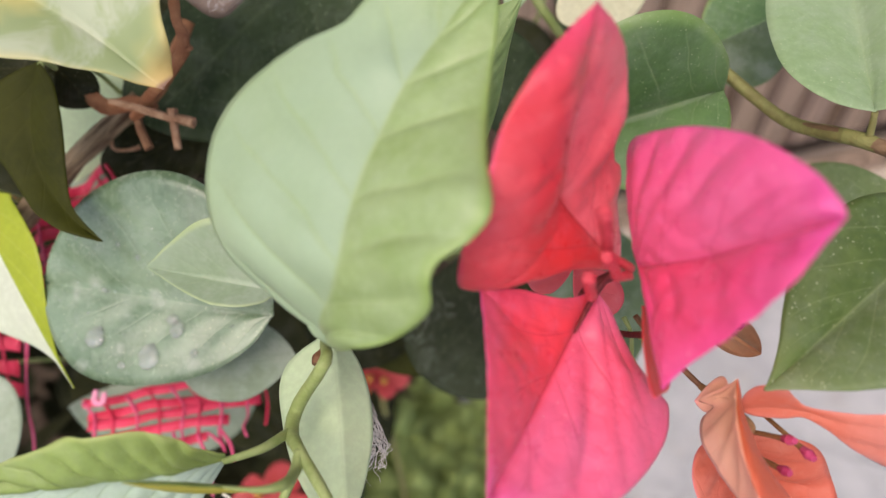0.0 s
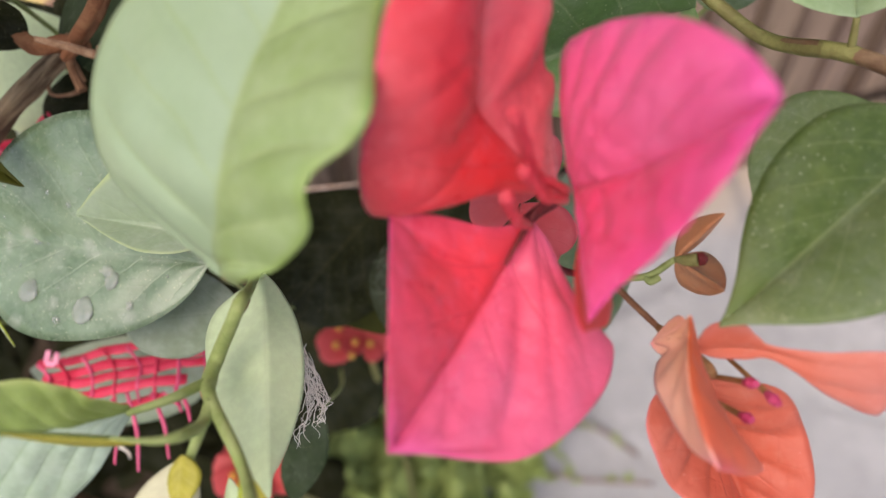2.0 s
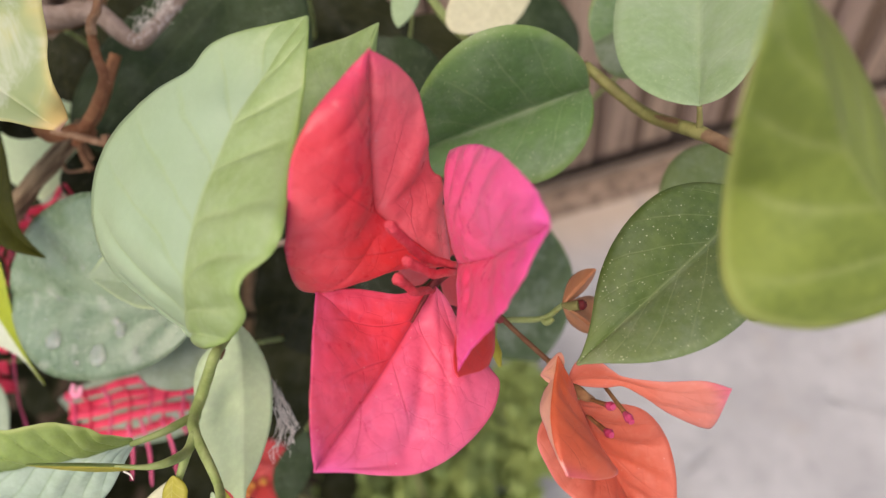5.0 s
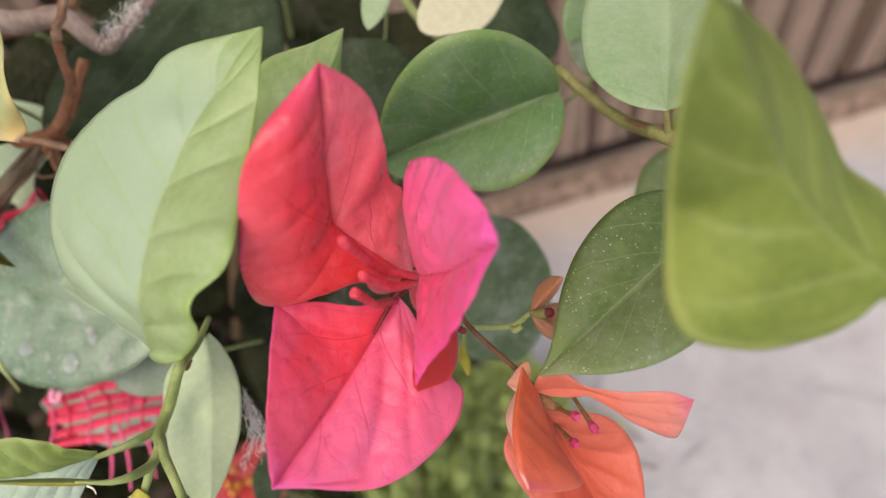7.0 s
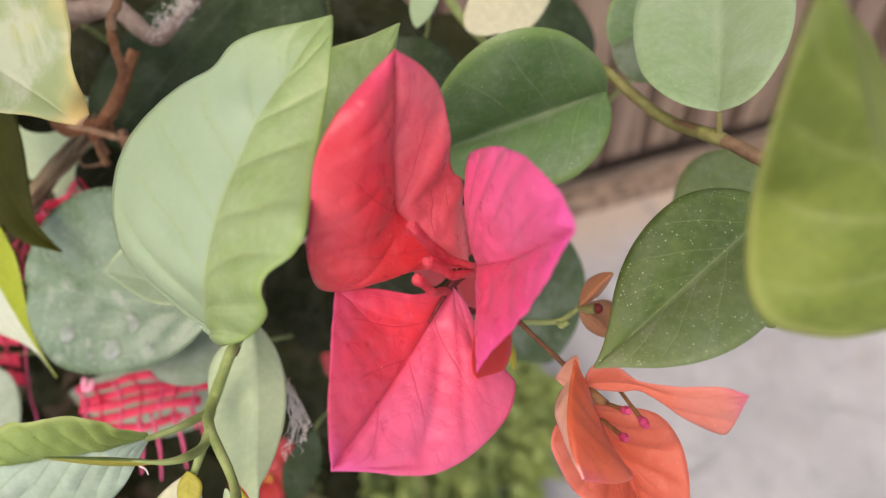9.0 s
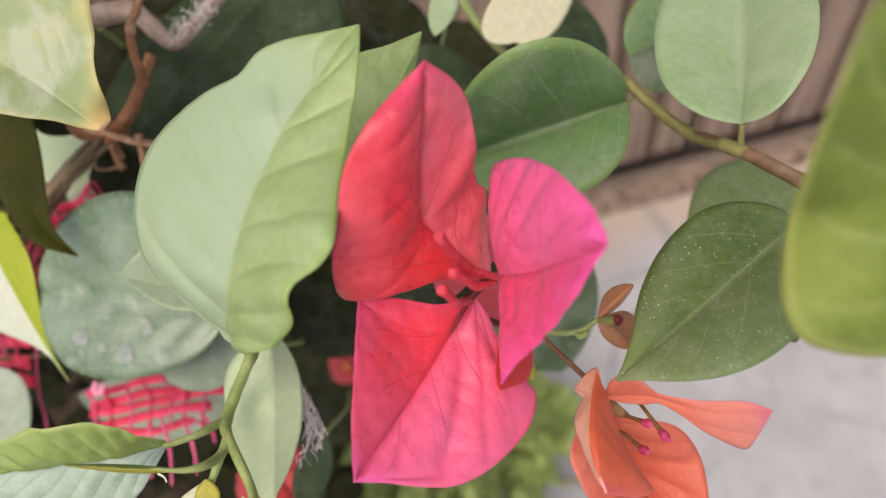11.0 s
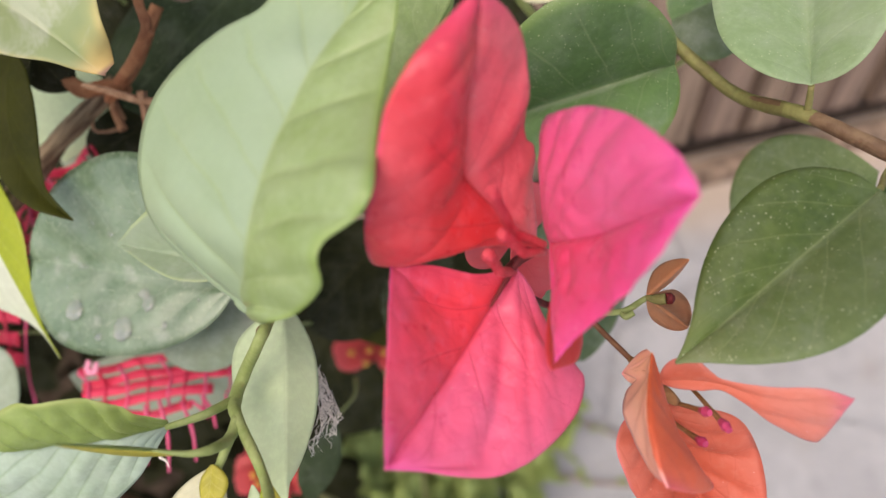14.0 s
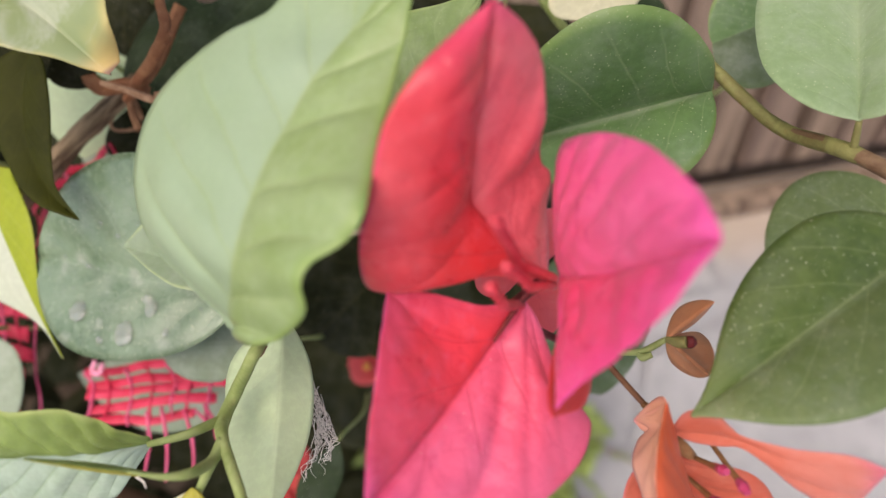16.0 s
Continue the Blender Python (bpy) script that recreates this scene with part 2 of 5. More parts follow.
# Paler copy of the mature leaf, sky sheen painted into its colour.
MATURE_SHEEN = leaf_material("mature_leaf_sheen", (0.150, 0.203, 0.076), (0.29, 0.36, 0.17), (0.100, 0.155, 0.052), count=6, spec=0.3, rough=0.5, dust=0.12, specks=1.15, thin=0.14, vein_show=0.42, vein_width=0.05, relief=0.35)
ROUND = leaf_material("round_leaf", (0.112, 0.205, 0.072), (0.27, 0.35, 0.18), (0.070, 0.142, 0.046), (0.17, 0.27, 0.07), count=6, rough=0.42, dust=0.10, specks=1.15, thin=0.14, vein_show=0.45, vein_width=0.05, relief=0.3)
LIGHT = leaf_material("light_leaf", (0.285, 0.395, 0.22), (0.37, 0.47, 0.24), (0.23, 0.345, 0.165), count=6, rough=0.5, dust=0.15, specks=0.8, thin=0.2, vein_show=0.16, vein_width=0.06, relief=0.15)
CURLED = leaf_material("curled_leaf", (0.22, 0.32, 0.12), (0.32, 0.42, 0.18), (0.15, 0.235, 0.07), (0.42, 0.53, 0.20), count=6, rough=0.5, dust=0.12, specks=0.5, thin=0.22, vein_show=0.3, vein_width=0.06)
SMALL = leaf_material("small_pale_leaf", (0.31, 0.40, 0.28), (0.36, 0.45, 0.29), (0.25, 0.34, 0.21), (0.40, 0.50, 0.22), count=5, rough=0.45, dust=0.25, thin=0.2, vein_show=0.3)
DUSTY = leaf_material("dusty_leaf", (0.170, 0.248, 0.155), (0.23, 0.31, 0.20), (0.070, 0.125, 0.060), count=6, rough=0.25, dust=0.12, specks=1.2, thin=0.08, vein_show=0.35, vein_width=0.06, blots=0.3, spec=0.75)
GREY = leaf_material("grey_green_leaf", (0.28, 0.345, 0.25), (0.32, 0.39, 0.27), (0.22, 0.29, 0.19), count=6, rough=0.5, dust=0.3, thin=0.18, vein_show=0.3)
MOTTLED = leaf_material("mottled_leaf", (0.085, 0.128, 0.056), (0.13, 0.18, 0.09), (0.048, 0.080, 0.032), (0.10, 0.16, 0.05), count=6, rough=0.5, dust=0.20, specks=0.5, thin=0.12, vein_show=0.2, vein_width=0.06)
# Near-black leaf colour that stands in for shade inside the shrub.
SHADED = leaf_material("shade_dark_leaf", (0.024, 0.026, 0.010), (0.045, 0.045, 0.018), (0.010, 0.012, 0.004), count=6, rough=0.7, dust=0.03, specks=0.4, thin=0.06, spec=0.06)
# Leaf green lowered so that its colour acts as shade.
DIM = leaf_material("shade_dim_leaf", (0.032, 0.052, 0.022), (0.085, 0.11, 0.052), (0.014, 0.026, 0.010), count=6, rough=0.6, dust=0.04, specks=0.6, thin=0.08, spec=0.12, vein_show=0.25, vein_width=0.06)
# Olive taken darker than the leaf itself, to paint its shade.
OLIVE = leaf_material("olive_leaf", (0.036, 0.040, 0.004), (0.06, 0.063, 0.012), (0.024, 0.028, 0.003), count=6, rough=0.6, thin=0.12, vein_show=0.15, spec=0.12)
LIME = leaf_material("lime_leaf", (0.36, 0.43, 0.03), (0.42, 0.48, 0.08), (0.28, 0.36, 0.02), count=6, rough=0.45, thin=0.3)
NEAR = leaf_material("near_leaf", (0.235, 0.300, 0.056), (0.34, 0.39, 0.14), (0.125, 0.180, 0.032), (0.44, 0.50, 0.15), count=5, rough=0.5, thin=0.3, vein_show=0.5, vein_width=0.14)
def water_material():
    n = Nodes("water")
    n.bsdf.inputs["Transmission Weight"].default_value = 0.86
    n.bsdf.inputs["IOR"].default_value = 1.33
    return n.finish((0.90, 0.93, 0.92), 0.06, 0.0, 0.8)


WATER = water_material()
YELLOWED = yellowed_material()
CREAM = leaf_material("cream_leaf", (0.61, 0.60, 0.43), (0.66, 0.65, 0.50), (0.54, 0.53, 0.36), count=6, rough=0.55, thin=0.25)
WHITISH = leaf_material("whitish_leaf", (0.55, 0.60, 0.49), (0.66, 0.70, 0.58), (0.54, 0.60, 0.46), count=6, rough=0.5, thin=0.25, vein_show=0.2)
BUDLEAF = leaf_material("yellow_bud_leaf", (0.50, 0.46, 0.06), (0.56, 0.52, 0.16), count=5, rough=0.5, thin=0.25)
RED = bract_material("red_bract", (0.74, 0.036, 0.044), (0.76, 0.062, 0.088), (0.42, 0.010, 0.024), rough=0.31, patch=(0.82, 0.19, 0.24), relief=0.45, thin=0.30, tip=(0.78, 0.07, 0.22), half=1, sheen_tint=(0.80, 0.20, 0.26))
PINK = bract_material("pink_bract", (0.87, 0.060, 0.092), (0.85, 0.098, 0.19), (0.56, 0.028, 0.075), rough=0.31, patch=(0.80, 0.22, 0.40), relief=0.4, thin=0.30, tip=(0.78, 0.11, 0.42), half=0, sheen_tint=(0.84, 0.19, 0.38))
MAGENTA = bract_material("magenta_bract", (0.80, 0.070, 0.185), (0.80, 0.085, 0.30), (0.58, 0.035, 0.12), rough=0.31, patch=(0.84, 0.20, 0.41), relief=0.45, thin=0.32, tip=(0.80, 0.07, 0.42), half=0, sheen_tint=(0.83, 0.17, 0.38))
LOBE = bract_material("pale_red_lobe", (0.82, 0.12, 0.14), (0.82, 0.16, 0.20), (0.72, 0.08, 0.10), patch=(0.86, 0.32, 0.34), relief=0.4, thin=0.45)
SCARLET = bract_material("scarlet_bract", (0.74, 0.035, 0.022), (0.76, 0.04, 0.05), (0.5, 0.02, 0.02))
ORANGE = bract_material("orange_bract", (0.78, 0.150, 0.045), (0.78, 0.165, 0.085), (0.62, 0.11, 0.05), thin=0.40, relief=0.4, patch=(0.86, 0.26, 0.13), tip=(0.84, 0.17, 0.28))
CORAL = bract_material("coral_bract", (0.62, 0.115, 0.058), (0.64, 0.145, 0.092), (0.54, 0.09, 0.055), thin=0.30, relief=0.6, patch=(0.76, 0.29, 0.21), tip=(0.78, 0.19, 0.25))
PEACH = bract_material("peach_bract", (0.92, 0.47, 0.29), (0.90, 0.42, 0.32), (0.84, 0.36, 0.22), thin=0.22, relief=0.2, patch=(0.94, 0.62, 0.48), tip=(0.86, 0.24, 0.36))
BLUSH = bract_material("blush_bract", (0.70, 0.175, 0.105), (0.73, 0.245, 0.20), (0.66, 0.17, 0.10), thin=0.30, relief=0.5, patch=(0.80, 0.38, 0.32), tip=(0.78, 0.15, 0.36))
RUST = bract_material("rust_bract", (0.62, 0.26, 0.12), (0.60, 0.24, 0.10), (0.36, 0.11, 0.05), thin=0.25, patch=(0.66, 0.38, 0.22))
RUSTPALE = bract_material("pale_rust_bract", (0.62, 0.31, 0.17), (0.60, 0.28, 0.14), (0.36, 0.14, 0.07), thin=0.2, patch=(0.68, 0.44, 0.30))
TUBE = bark_material("flower_tube", (0.70, 0.090, 0.125), (0.54, 0.040, 0.06), 0.45, scale=900.0, relief=0.5)
TUBE_TIP = bark_material("flower_tube_tip", (0.56, 0.085, 0.20), (0.44, 0.04, 0.12), 0.5, scale=600.0, relief=0.3)
TUBE_BROWN = bark_material("flower_tube_brown", (0.36, 0.19, 0.085), (0.26, 0.12, 0.05), 0.6, scale=500.0, relief=0.3)
STALK = bark_material("dark_stalk", (0.20, 0.03, 0.03), (0.12, 0.015, 0.02), 0.6, scale=400.0, relief=0.3)
BROWNSTALK = bark_material("brown_stalk", (0.20, 0.10, 0.05), (0.14, 0.06, 0.03), 0.6, scale=400.0, relief=0.3)
STEM = bark_material("green_stem", (0.31, 0.37, 0.15), (0.24, 0.31, 0.10), 0.55, scale=300.0, relief=0.3)
TWIG = bark_material("green_brown_twig", (0.27, 0.275, 0.10), (0.19, 0.175, 0.065), 0.6, scale=220.0, relief=0.5)
TWIG_RED = bark_material("red_brown_twig", (0.25, 0.165, 0.095), (0.16, 0.095, 0.055), 0.6, scale=220.0, relief=0.5)
BARK = bark_material("brown_bark", (0.30, 0.165, 0.09), (0.15, 0.072, 0.038), 0.8, scale=180.0)
RUSSET = bark_material("russet_bark", (0.38, 0.18, 0.088), (0.25, 0.10, 0.048), 0.75, scale=260.0)
PEEL = bark_material("peeling_bark", (0.46, 0.29, 0.18), (0.26, 0.135, 0.075), 0.8, scale=300.0)
SPLIT = bark_material("split_bark", (0.50, 0.37, 0.23), (0.10, 0.06, 0.036), 0.85, scale=420.0, relief=1.0, grain=(0.67, 0.60, 0.43))
PALEBARK = bark_material("pale_bark", (0.40, 0.31, 0.26), (0.25, 0.18, 0.14), 0.85, scale=200.0)
NETTING = bark_material("red_plastic", (0.72, 0.060, 0.13), (0.58, 0.028, 0.07), 0.4, scale=120.0, relief=0.1)
NETPINK = bark_material("pink_plastic", (0.76, 0.14, 0.27), (0.66, 0.08, 0.18), 0.4, scale=120.0, relief=0.1)
NETPALE = bark_material("pale_pink_plastic", (0.84, 0.36, 0.50), (0.74, 0.20, 0.36), 0.4, scale=300.0, relief=0.1)
FIBRE = Nodes("pale_fibre").finish((0.95, 0.91, 0.88), 0.7, 0.45, 0.2)
HERB = leaf_material("herb_leaf", (0.38, 0.48, 0.14), (0.44, 0.53, 0.20), (0.19, 0.27, 0.06), count=4, rough=0.5, dust=0.1, thin=0.25)
REDPETAL = bract_material("red_petal", (0.56, 0.055, 0.05), (0.60, 0.08, 0.09), (0.42, 0.02, 0.02))
YELLOWEYE = bark_material("yellow_stamen", (0.70, 0.38, 0.08), (0.6, 0.25, 0.05), 0.6, scale=500.0, relief=0.2)


def floor_material():
    n = Nodes("pale_concrete")
    a = n.noise(7.0, 6.0, 0.65)
    b = n.noise(38.0, 6.0, 0.72, None, 0.5)
    c = n.noise(240.0, 3.0, 0.7)
    col = n.mix(n.band(a, 0.35, 0.65), (0.355, 0.36, 0.375), (0.455, 0.46, 0.475))
    col = n.mix(n.math("MULTIPLY", n.band(b, 0.46, 0.66), 0.55), col, (0.30, 0.305, 0.32))
    col = n.mix(n.math("MULTIPLY", n.band(n.noise(16.0, 4.0, 0.6), 0.56, 0.74), 0.35), col, (0.40, 0.36, 0.32))
    col = n.mix(n.math("MULTIPLY", n.band(c, 0.55, 0.75), 0.3), col, (0.62, 0.62, 0.64))
    sep = n.tree.nodes.new("ShaderNodeSeparateXYZ")
    n.tree.links.new(n.coords().outputs["Object"], sep.inputs[0])
    # Warm bounced light along the fence foot, painted into the concrete.
    away = n.math("SUBTRACT", n.math("MULTIPLY", sep.outputs[0], 0.287), n.math("MULTIPLY", n.math("SUBTRACT", sep.outputs[1], 0.591), 0.958))
    fence_bounce = n.math("MULTIPLY", n.band(n.math("ADD", away, n.math("MULTIPLY_ADD", n.noise(9.0, 4.0), 0.10, -0.05)), 0.11, 0.01), 0.7)
    col = n.mix(fence_bounce, col, (0.47, 0.36, 0.26))
    crack = n.cells(5.0, "DISTANCE_TO_EDGE")
    line = n.math("MULTIPLY", n.math("SUBTRACT", 1.0, n.band(n.math("ADD", crack, n.math("MULTIPLY_ADD", b, 0.10, -0.05)), 0.0, 0.03)), n.band(a, 0.44, 0.58))
    col = n.mix(n.math("MULTIPLY", line, 0.6), col, (0.24, 0.24, 0.25))
    n.bump(n.math("ADD", n.math("MULTIPLY", b, 0.8), n.math("ADD", n.math("MULTIPLY", c, 0.3), n.math("MULTIPLY", line, -0.8))), 0.7, 0.004)
    return n.finish(col, 0.85, 0.0, 0.2)


def wood_material(name="weathered_wood", tone=1.0):
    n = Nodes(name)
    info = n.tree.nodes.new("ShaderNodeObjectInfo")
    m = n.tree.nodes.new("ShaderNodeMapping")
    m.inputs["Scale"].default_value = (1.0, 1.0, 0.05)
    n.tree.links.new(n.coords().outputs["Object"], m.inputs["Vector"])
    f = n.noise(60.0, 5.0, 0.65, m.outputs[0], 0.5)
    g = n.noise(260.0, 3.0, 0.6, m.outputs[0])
    col = n.mix(n.band(f, 0.34, 0.64), (0.095 * tone, 0.064 * tone, 0.046 * tone), (0.40 * tone, 0.295 * tone, 0.22 * tone))
    col = n.mix(n.math("MULTIPLY", info.outputs["Random"], 0.5), col, (0.25 * tone, 0.175 * tone, 0.15 * tone))
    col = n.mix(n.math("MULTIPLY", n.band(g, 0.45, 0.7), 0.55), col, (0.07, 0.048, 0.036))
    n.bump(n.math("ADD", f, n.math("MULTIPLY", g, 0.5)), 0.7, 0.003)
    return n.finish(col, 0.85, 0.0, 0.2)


def soil_material():
    n = Nodes("dark_soil")
    a = n.noise(60.0, 6.0, 0.7)
    col = n.mix(n.band(a, 0.35, 0.65), (0.035, 0.024, 0.017), (0.10, 0.075, 0.055))
    n.bump(a, 0.9, 0.008)
    return n.finish(col, 0.95, 0.0, 0.15)


FLOOR, WOOD, SOIL = floor_material(), wood_material(), soil_material()
# Darker copy of the wood; its tone paints the shadow gap.
WOOD_SHADOW = wood_material("shadow_wood", 0.25)


# ---- builders ----
def part(name, data, material, parent, label=""):
    """Links a mesh or a bmesh as one object under a thing or a part."""
    if isinstance(data, bmesh.types.BMesh):
        me = bpy.data.meshes.new(name)
        data.to_mesh(me)
        data.free()
    else:
        me = data
    for m in material if isinstance(material, (tuple, list)) else (material,):
        me.materials.append(m)
    ob = new(name, me)
    ob.parent = parent
    if label:
        tagged(ob, label)
    return ob


def thing(name, place, label, category, group="", kind=""):
    ob = new(name)
    ob.empty_display_size = 0.02
    ob.location = place
    return tagged(ob, label, category, group, kind)


def child(ob, root):
    """Keeps the world place of a part below a root that stands away from the origin."""
    ob.matrix_parent_inverse = Matrix.Translation(root.location).inverted()
    return ob


def half_width(s, peak, p, a, b):
    """Outline of half a blade: 0 at the base, 1 at the peak, 0 at the tip."""
    if s <= peak:
        return math.sin(math.pi / 2 * max(s, 0) / peak) ** p
    return max(0.0, 1 - ((s - peak) / (1 - peak)) ** a) ** b


def station_width(x, w):
    """Smooth half width through even stations, 0 at both ends."""
    n = len(w) + 1
    w = (0.0, *w, 0.0)
    i = min(int(x * n), n - 1)
    t = x * n - i
    p0, p1, p2, p3 = w[i - 1] if i else -w[1], w[i], w[i + 1], w[i + 2] if i < n - 1 else -w[n - 1]
    return max(0.0, 0.5 * (2 * p1 + (p2 - p0) * t + (2 * p0 - 5 * p1 + 4 * p2 - p3) * t * t + (3 * p1 - p0 - 3 * p2 + p3) * t ** 3))


def blade_mesh(B, M, T, L, R, peak=(0.4, 0.4), p=(0.7, 0.7), a=(1.8, 1.8), b=(0.9, 0.9), bulge=(0.0, 0.0), pillow=(0.0, 0.0), veins=7, slant=0.30, saw=0.0, wave=0.0, waves=2.5, crumple=0.0,
               curl=0.0, thick=0.00028, across=9, along=44, seed=0.0, fan=(0.0, 0.0), tug=None, wl=None, wr=None):
    """A leaf blade: midrib from B through M to T, its edges through L and R where it is widest. Upper face towards cross(R - L, T - B).
    wl, wr: half widths at even stations, where the outline is not a plain oval; fan: how far the side veins splay; tug: how far the second edge is drawn away at its middle."""
    B, T, L, R = (np.array(v, float) for v in (B, T, L, R))
    M = (B + T) / 2 if M is None else np.array(M, float)
    C = 2 * M - (B + T) / 2

    def rib(s):
        return (1 - s) ** 2 * B + 2 * s * (1 - s) * C + s * s * T

    up = np.cross(R - L, T - B)
    up /= np.linalg.norm(up)
    size = np.linalg.norm(T - B)
    VL, VR = L - rib(peak[0]), R - rib(peak[1])
    normals = [np.cross(-VL, T - B), np.cross(VR, T - B)]
    normals = [v / np.linalg.norm(v) for v in normals]
    cols = 2 * across + 1
    pts = np.zeros((along + 1, cols, 3))
    uvs = np.zeros((along + 1, cols, 2))
    for i in range(along + 1):
        s = i / along
        s = 0.5 - 0.5 * math.cos(math.pi * s) if i else 0.0
        w = [station_width(i / along, (wl, wr)[k]) if (wl, wr)[k] else half_width(s, peak[k], p[k], a[k], b[k]) for k in (0, 1)]
        for j in range(cols):
            u = (j - across) / across
            k, V = (0, VL) if u < 0 else (1, VR)
            q = abs(u)
            x = rib(s) + (V + (T - B) * fan[k] * (s - peak[k])) * w[k] * q
            lift = bulge[k] * np.linalg.norm(V) * w[k] * q * (1 - q) * 4
            lift += wave * size * math.sin(waves * 2 * math.pi * s + 1.3 * k + seed) * q * q * w[k]
            lift += curl * size * s * s
            if tug and k:
                x = x + np.array(tug) * q * math.sin(math.pi * s)
            if any(pillow):
                run = (s - slant * q ** 0.8) * veins + 0.15 * noise.noise(Vector(x * 60 + seed))
                f = (run + 0.5) % 1.0
                saw_shape = f / 0.84 if f < 0.84 else (1 - f) / 0.16
                lift += pillow[k] * ((1 - saw) * abs(math.sin(math.pi * (run + 0.5))) ** 0.8 + saw * saw_shape - 0.5) * min(1, 3 * q) * (1 - 0.95 * q * q) * min(1, w[k] * 1.5)
                lift -= 0.0004 * math.exp(-(q / 0.07) ** 2)
            if crumple:
                lift += crumple * noise.noise(Vector(x * 110 + seed)) * min(1, 0.3 + q) + 0.4 * crumple * noise.noise(Vector(x * 330 + seed))
            pts[i, j] = x + (up * (1 - min(1, q * 4)) + normals[k] * min(1, q * 4)) * lift
            uvs[i, j] = (0.5 + u / 2, s)
    return sheet(pts, uvs, thick)


def sheet(pts, uvs, thick):
    """A thin closed sheet from a grid of places, thinner towards its rim."""
    along, cols = pts.shape[0] - 1, pts.shape[1]
    across = cols // 2
    du, dv = np.gradient(pts, axis=1), np.gradient(pts, axis=0)
    nrm = np.cross(du, dv)
    nrm /= np.maximum(np.linalg.norm(nrm, axis=2, keepdims=True), 1e-12)
    rim = np.minimum(1, 1.15 - np.abs(np.linspace(-1, 1, cols)) ** 6)[None, :, None]
    top, low = pts + nrm * thick / 2 * rim, pts - nrm * thick / 2 * rim
    verts = np.concatenate([top.reshape(-1, 3), low.reshape(-1, 3)])
    n = (along + 1) * cols
    faces, mats = [], []
    for i in range(along):
        for j in range(cols - 1):
            q = (i * cols + j, i * cols + j + 1, (i + 1) * cols + j + 1, (i + 1) * cols + j)
            right = 0 if j < across else 1
            faces += [q, tuple(v + n for v in reversed(q))]
            mats += [right, 2 + right]
        for j, flip in ((0, False), (cols - 1, True)):
            q = (i * cols + j, (i + 1) * cols + j, (i + 1) * cols + j + n, i * cols + j + n)
            faces.append(tuple(reversed(q)) if flip else q)
            mats.append(0 if j == 0 else 1)
    me = bpy.data.meshes.new("blade")
    me.from_pydata(verts.tolist(), [], faces)
    flat = np.concatenate([uvs.reshape(-1, 2)] * 2)
    layer = me.uv_layers.new(name="UVMap")
    idx = np.zeros(len(me.loops), dtype=np.int32)
    me.loops.foreach_get("vertex_index", idx)
    layer.data.foreach_set("uv", flat[idx].ravel().astype(np.float32))
    me.polygons.foreach_set("material_index", np.array(mats, dtype=np.int32))
    me.polygons.foreach_set("use_smooth", np.ones(len(faces), dtype=bool))
    me.update()
    return me


def curve_at(points, params, ts):
    """Smooth curve through the points, which stand at the given rising parameters; a doubled point is a sharp corner."""
    pts = np.array(points, float)
    out = []
    for t in ts:
        i = 0
        while i < len(params) - 2 and t > params[i + 1]:
            i += 1
        w = (t - params[i]) / max(params[i + 1] - params[i], 1e-9)
        w = min(max(w, 0.0), 1.0)
        p1, p2 = pts[i], pts[i + 1]
        p0 = pts[i - 1] if i else 2 * p1 - p2
        p3 = pts[i + 2] if i + 2 < len(pts) else 2 * p2 - p1
        out.append(0.5 * (2 * p1 + (p2 - p0) * w + (2 * p0 - 5 * p1 + 4 * p2 - p3) * w * w + (3 * p1 - p0 - 3 * p2 + p3) * w ** 3))
    return np.array(out)


def lengths(points):
    d = np.linalg.norm(np.diff(np.array(points, float), axis=0), axis=1)
    run = np.concatenate([[0], np.cumsum(d)])
    return run / run[-1]


def folded_mesh(rib, left, right, bulge=(0.0, 0.0), pillow=(0.0, 0.0), veins=(6, 6), slant=(0.3, 0.3), saw=0.4, crumple=0.0, grain=0.0, folds=(), groove=0.0003, wave=0.0, square=0.5, fan=(0, 0),
                thick=0.00028, across=16, along=110, seed=0.0):
    """A blade with a free outline: the midrib and both edges are smooth curves from the base to the tip (left and right hold the points between).
    fan: folds that spread from the base instead; square: how far the side veins leave the rib at a right angle; folds: soft ridges (half, q0, s0, q1, s1, width, height) from one place of a half to another."""
    R = np.array(rib, float)
    rt = lengths(R)
    S = np.linspace(0, 1, along + 1)
    mid = curve_at(R, rt, S)
    chord = R[-1] - R[0]
    cols = 2 * across + 1
    pts = np.zeros((along + 1, cols, 3))
    uvs = np.zeros((along + 1, cols, 2))
    edges = []
    for k, edge in enumerate((left, right)):
        E = np.array([R[0], *edge, R[-1]], float)
        arc = lengths(E)
        flat = np.clip((E - R[0]) @ chord / (chord @ chord), 0, 1)
        par = np.maximum.accumulate(square * flat + (1 - square) * arc)
        par = (par - par[0]) / (par[-1] - par[0])
        edges.append(curve_at(E, par, S))
    for j in range(cols):
        u = (j - across) / across
        k, q = (0 if u < 0 else 1), abs(u)
        pts[:, j] = mid + (edges[k] - mid) * q
        uvs[:, j, 0], uvs[:, j, 1] = 0.5 + u / 2, S
    nrm = np.cross(np.gradient(pts, axis=1), np.gradient(pts, axis=0))
    nrm /= np.maximum(np.linalg.norm(nrm, axis=2, keepdims=True), 1e-12)
    nrm[0], nrm[-1] = nrm[2], nrm[-3]
    lift = np.zeros((along + 1, cols))
    for i, s in enumerate(S):
        for j in range(cols):
            u = (j - across) / across
            k, q = (0 if u < 0 else 1), abs(u)
            w = np.linalg.norm(edges[k][i] - mid[i])
            x = Vector(pts[i, j])
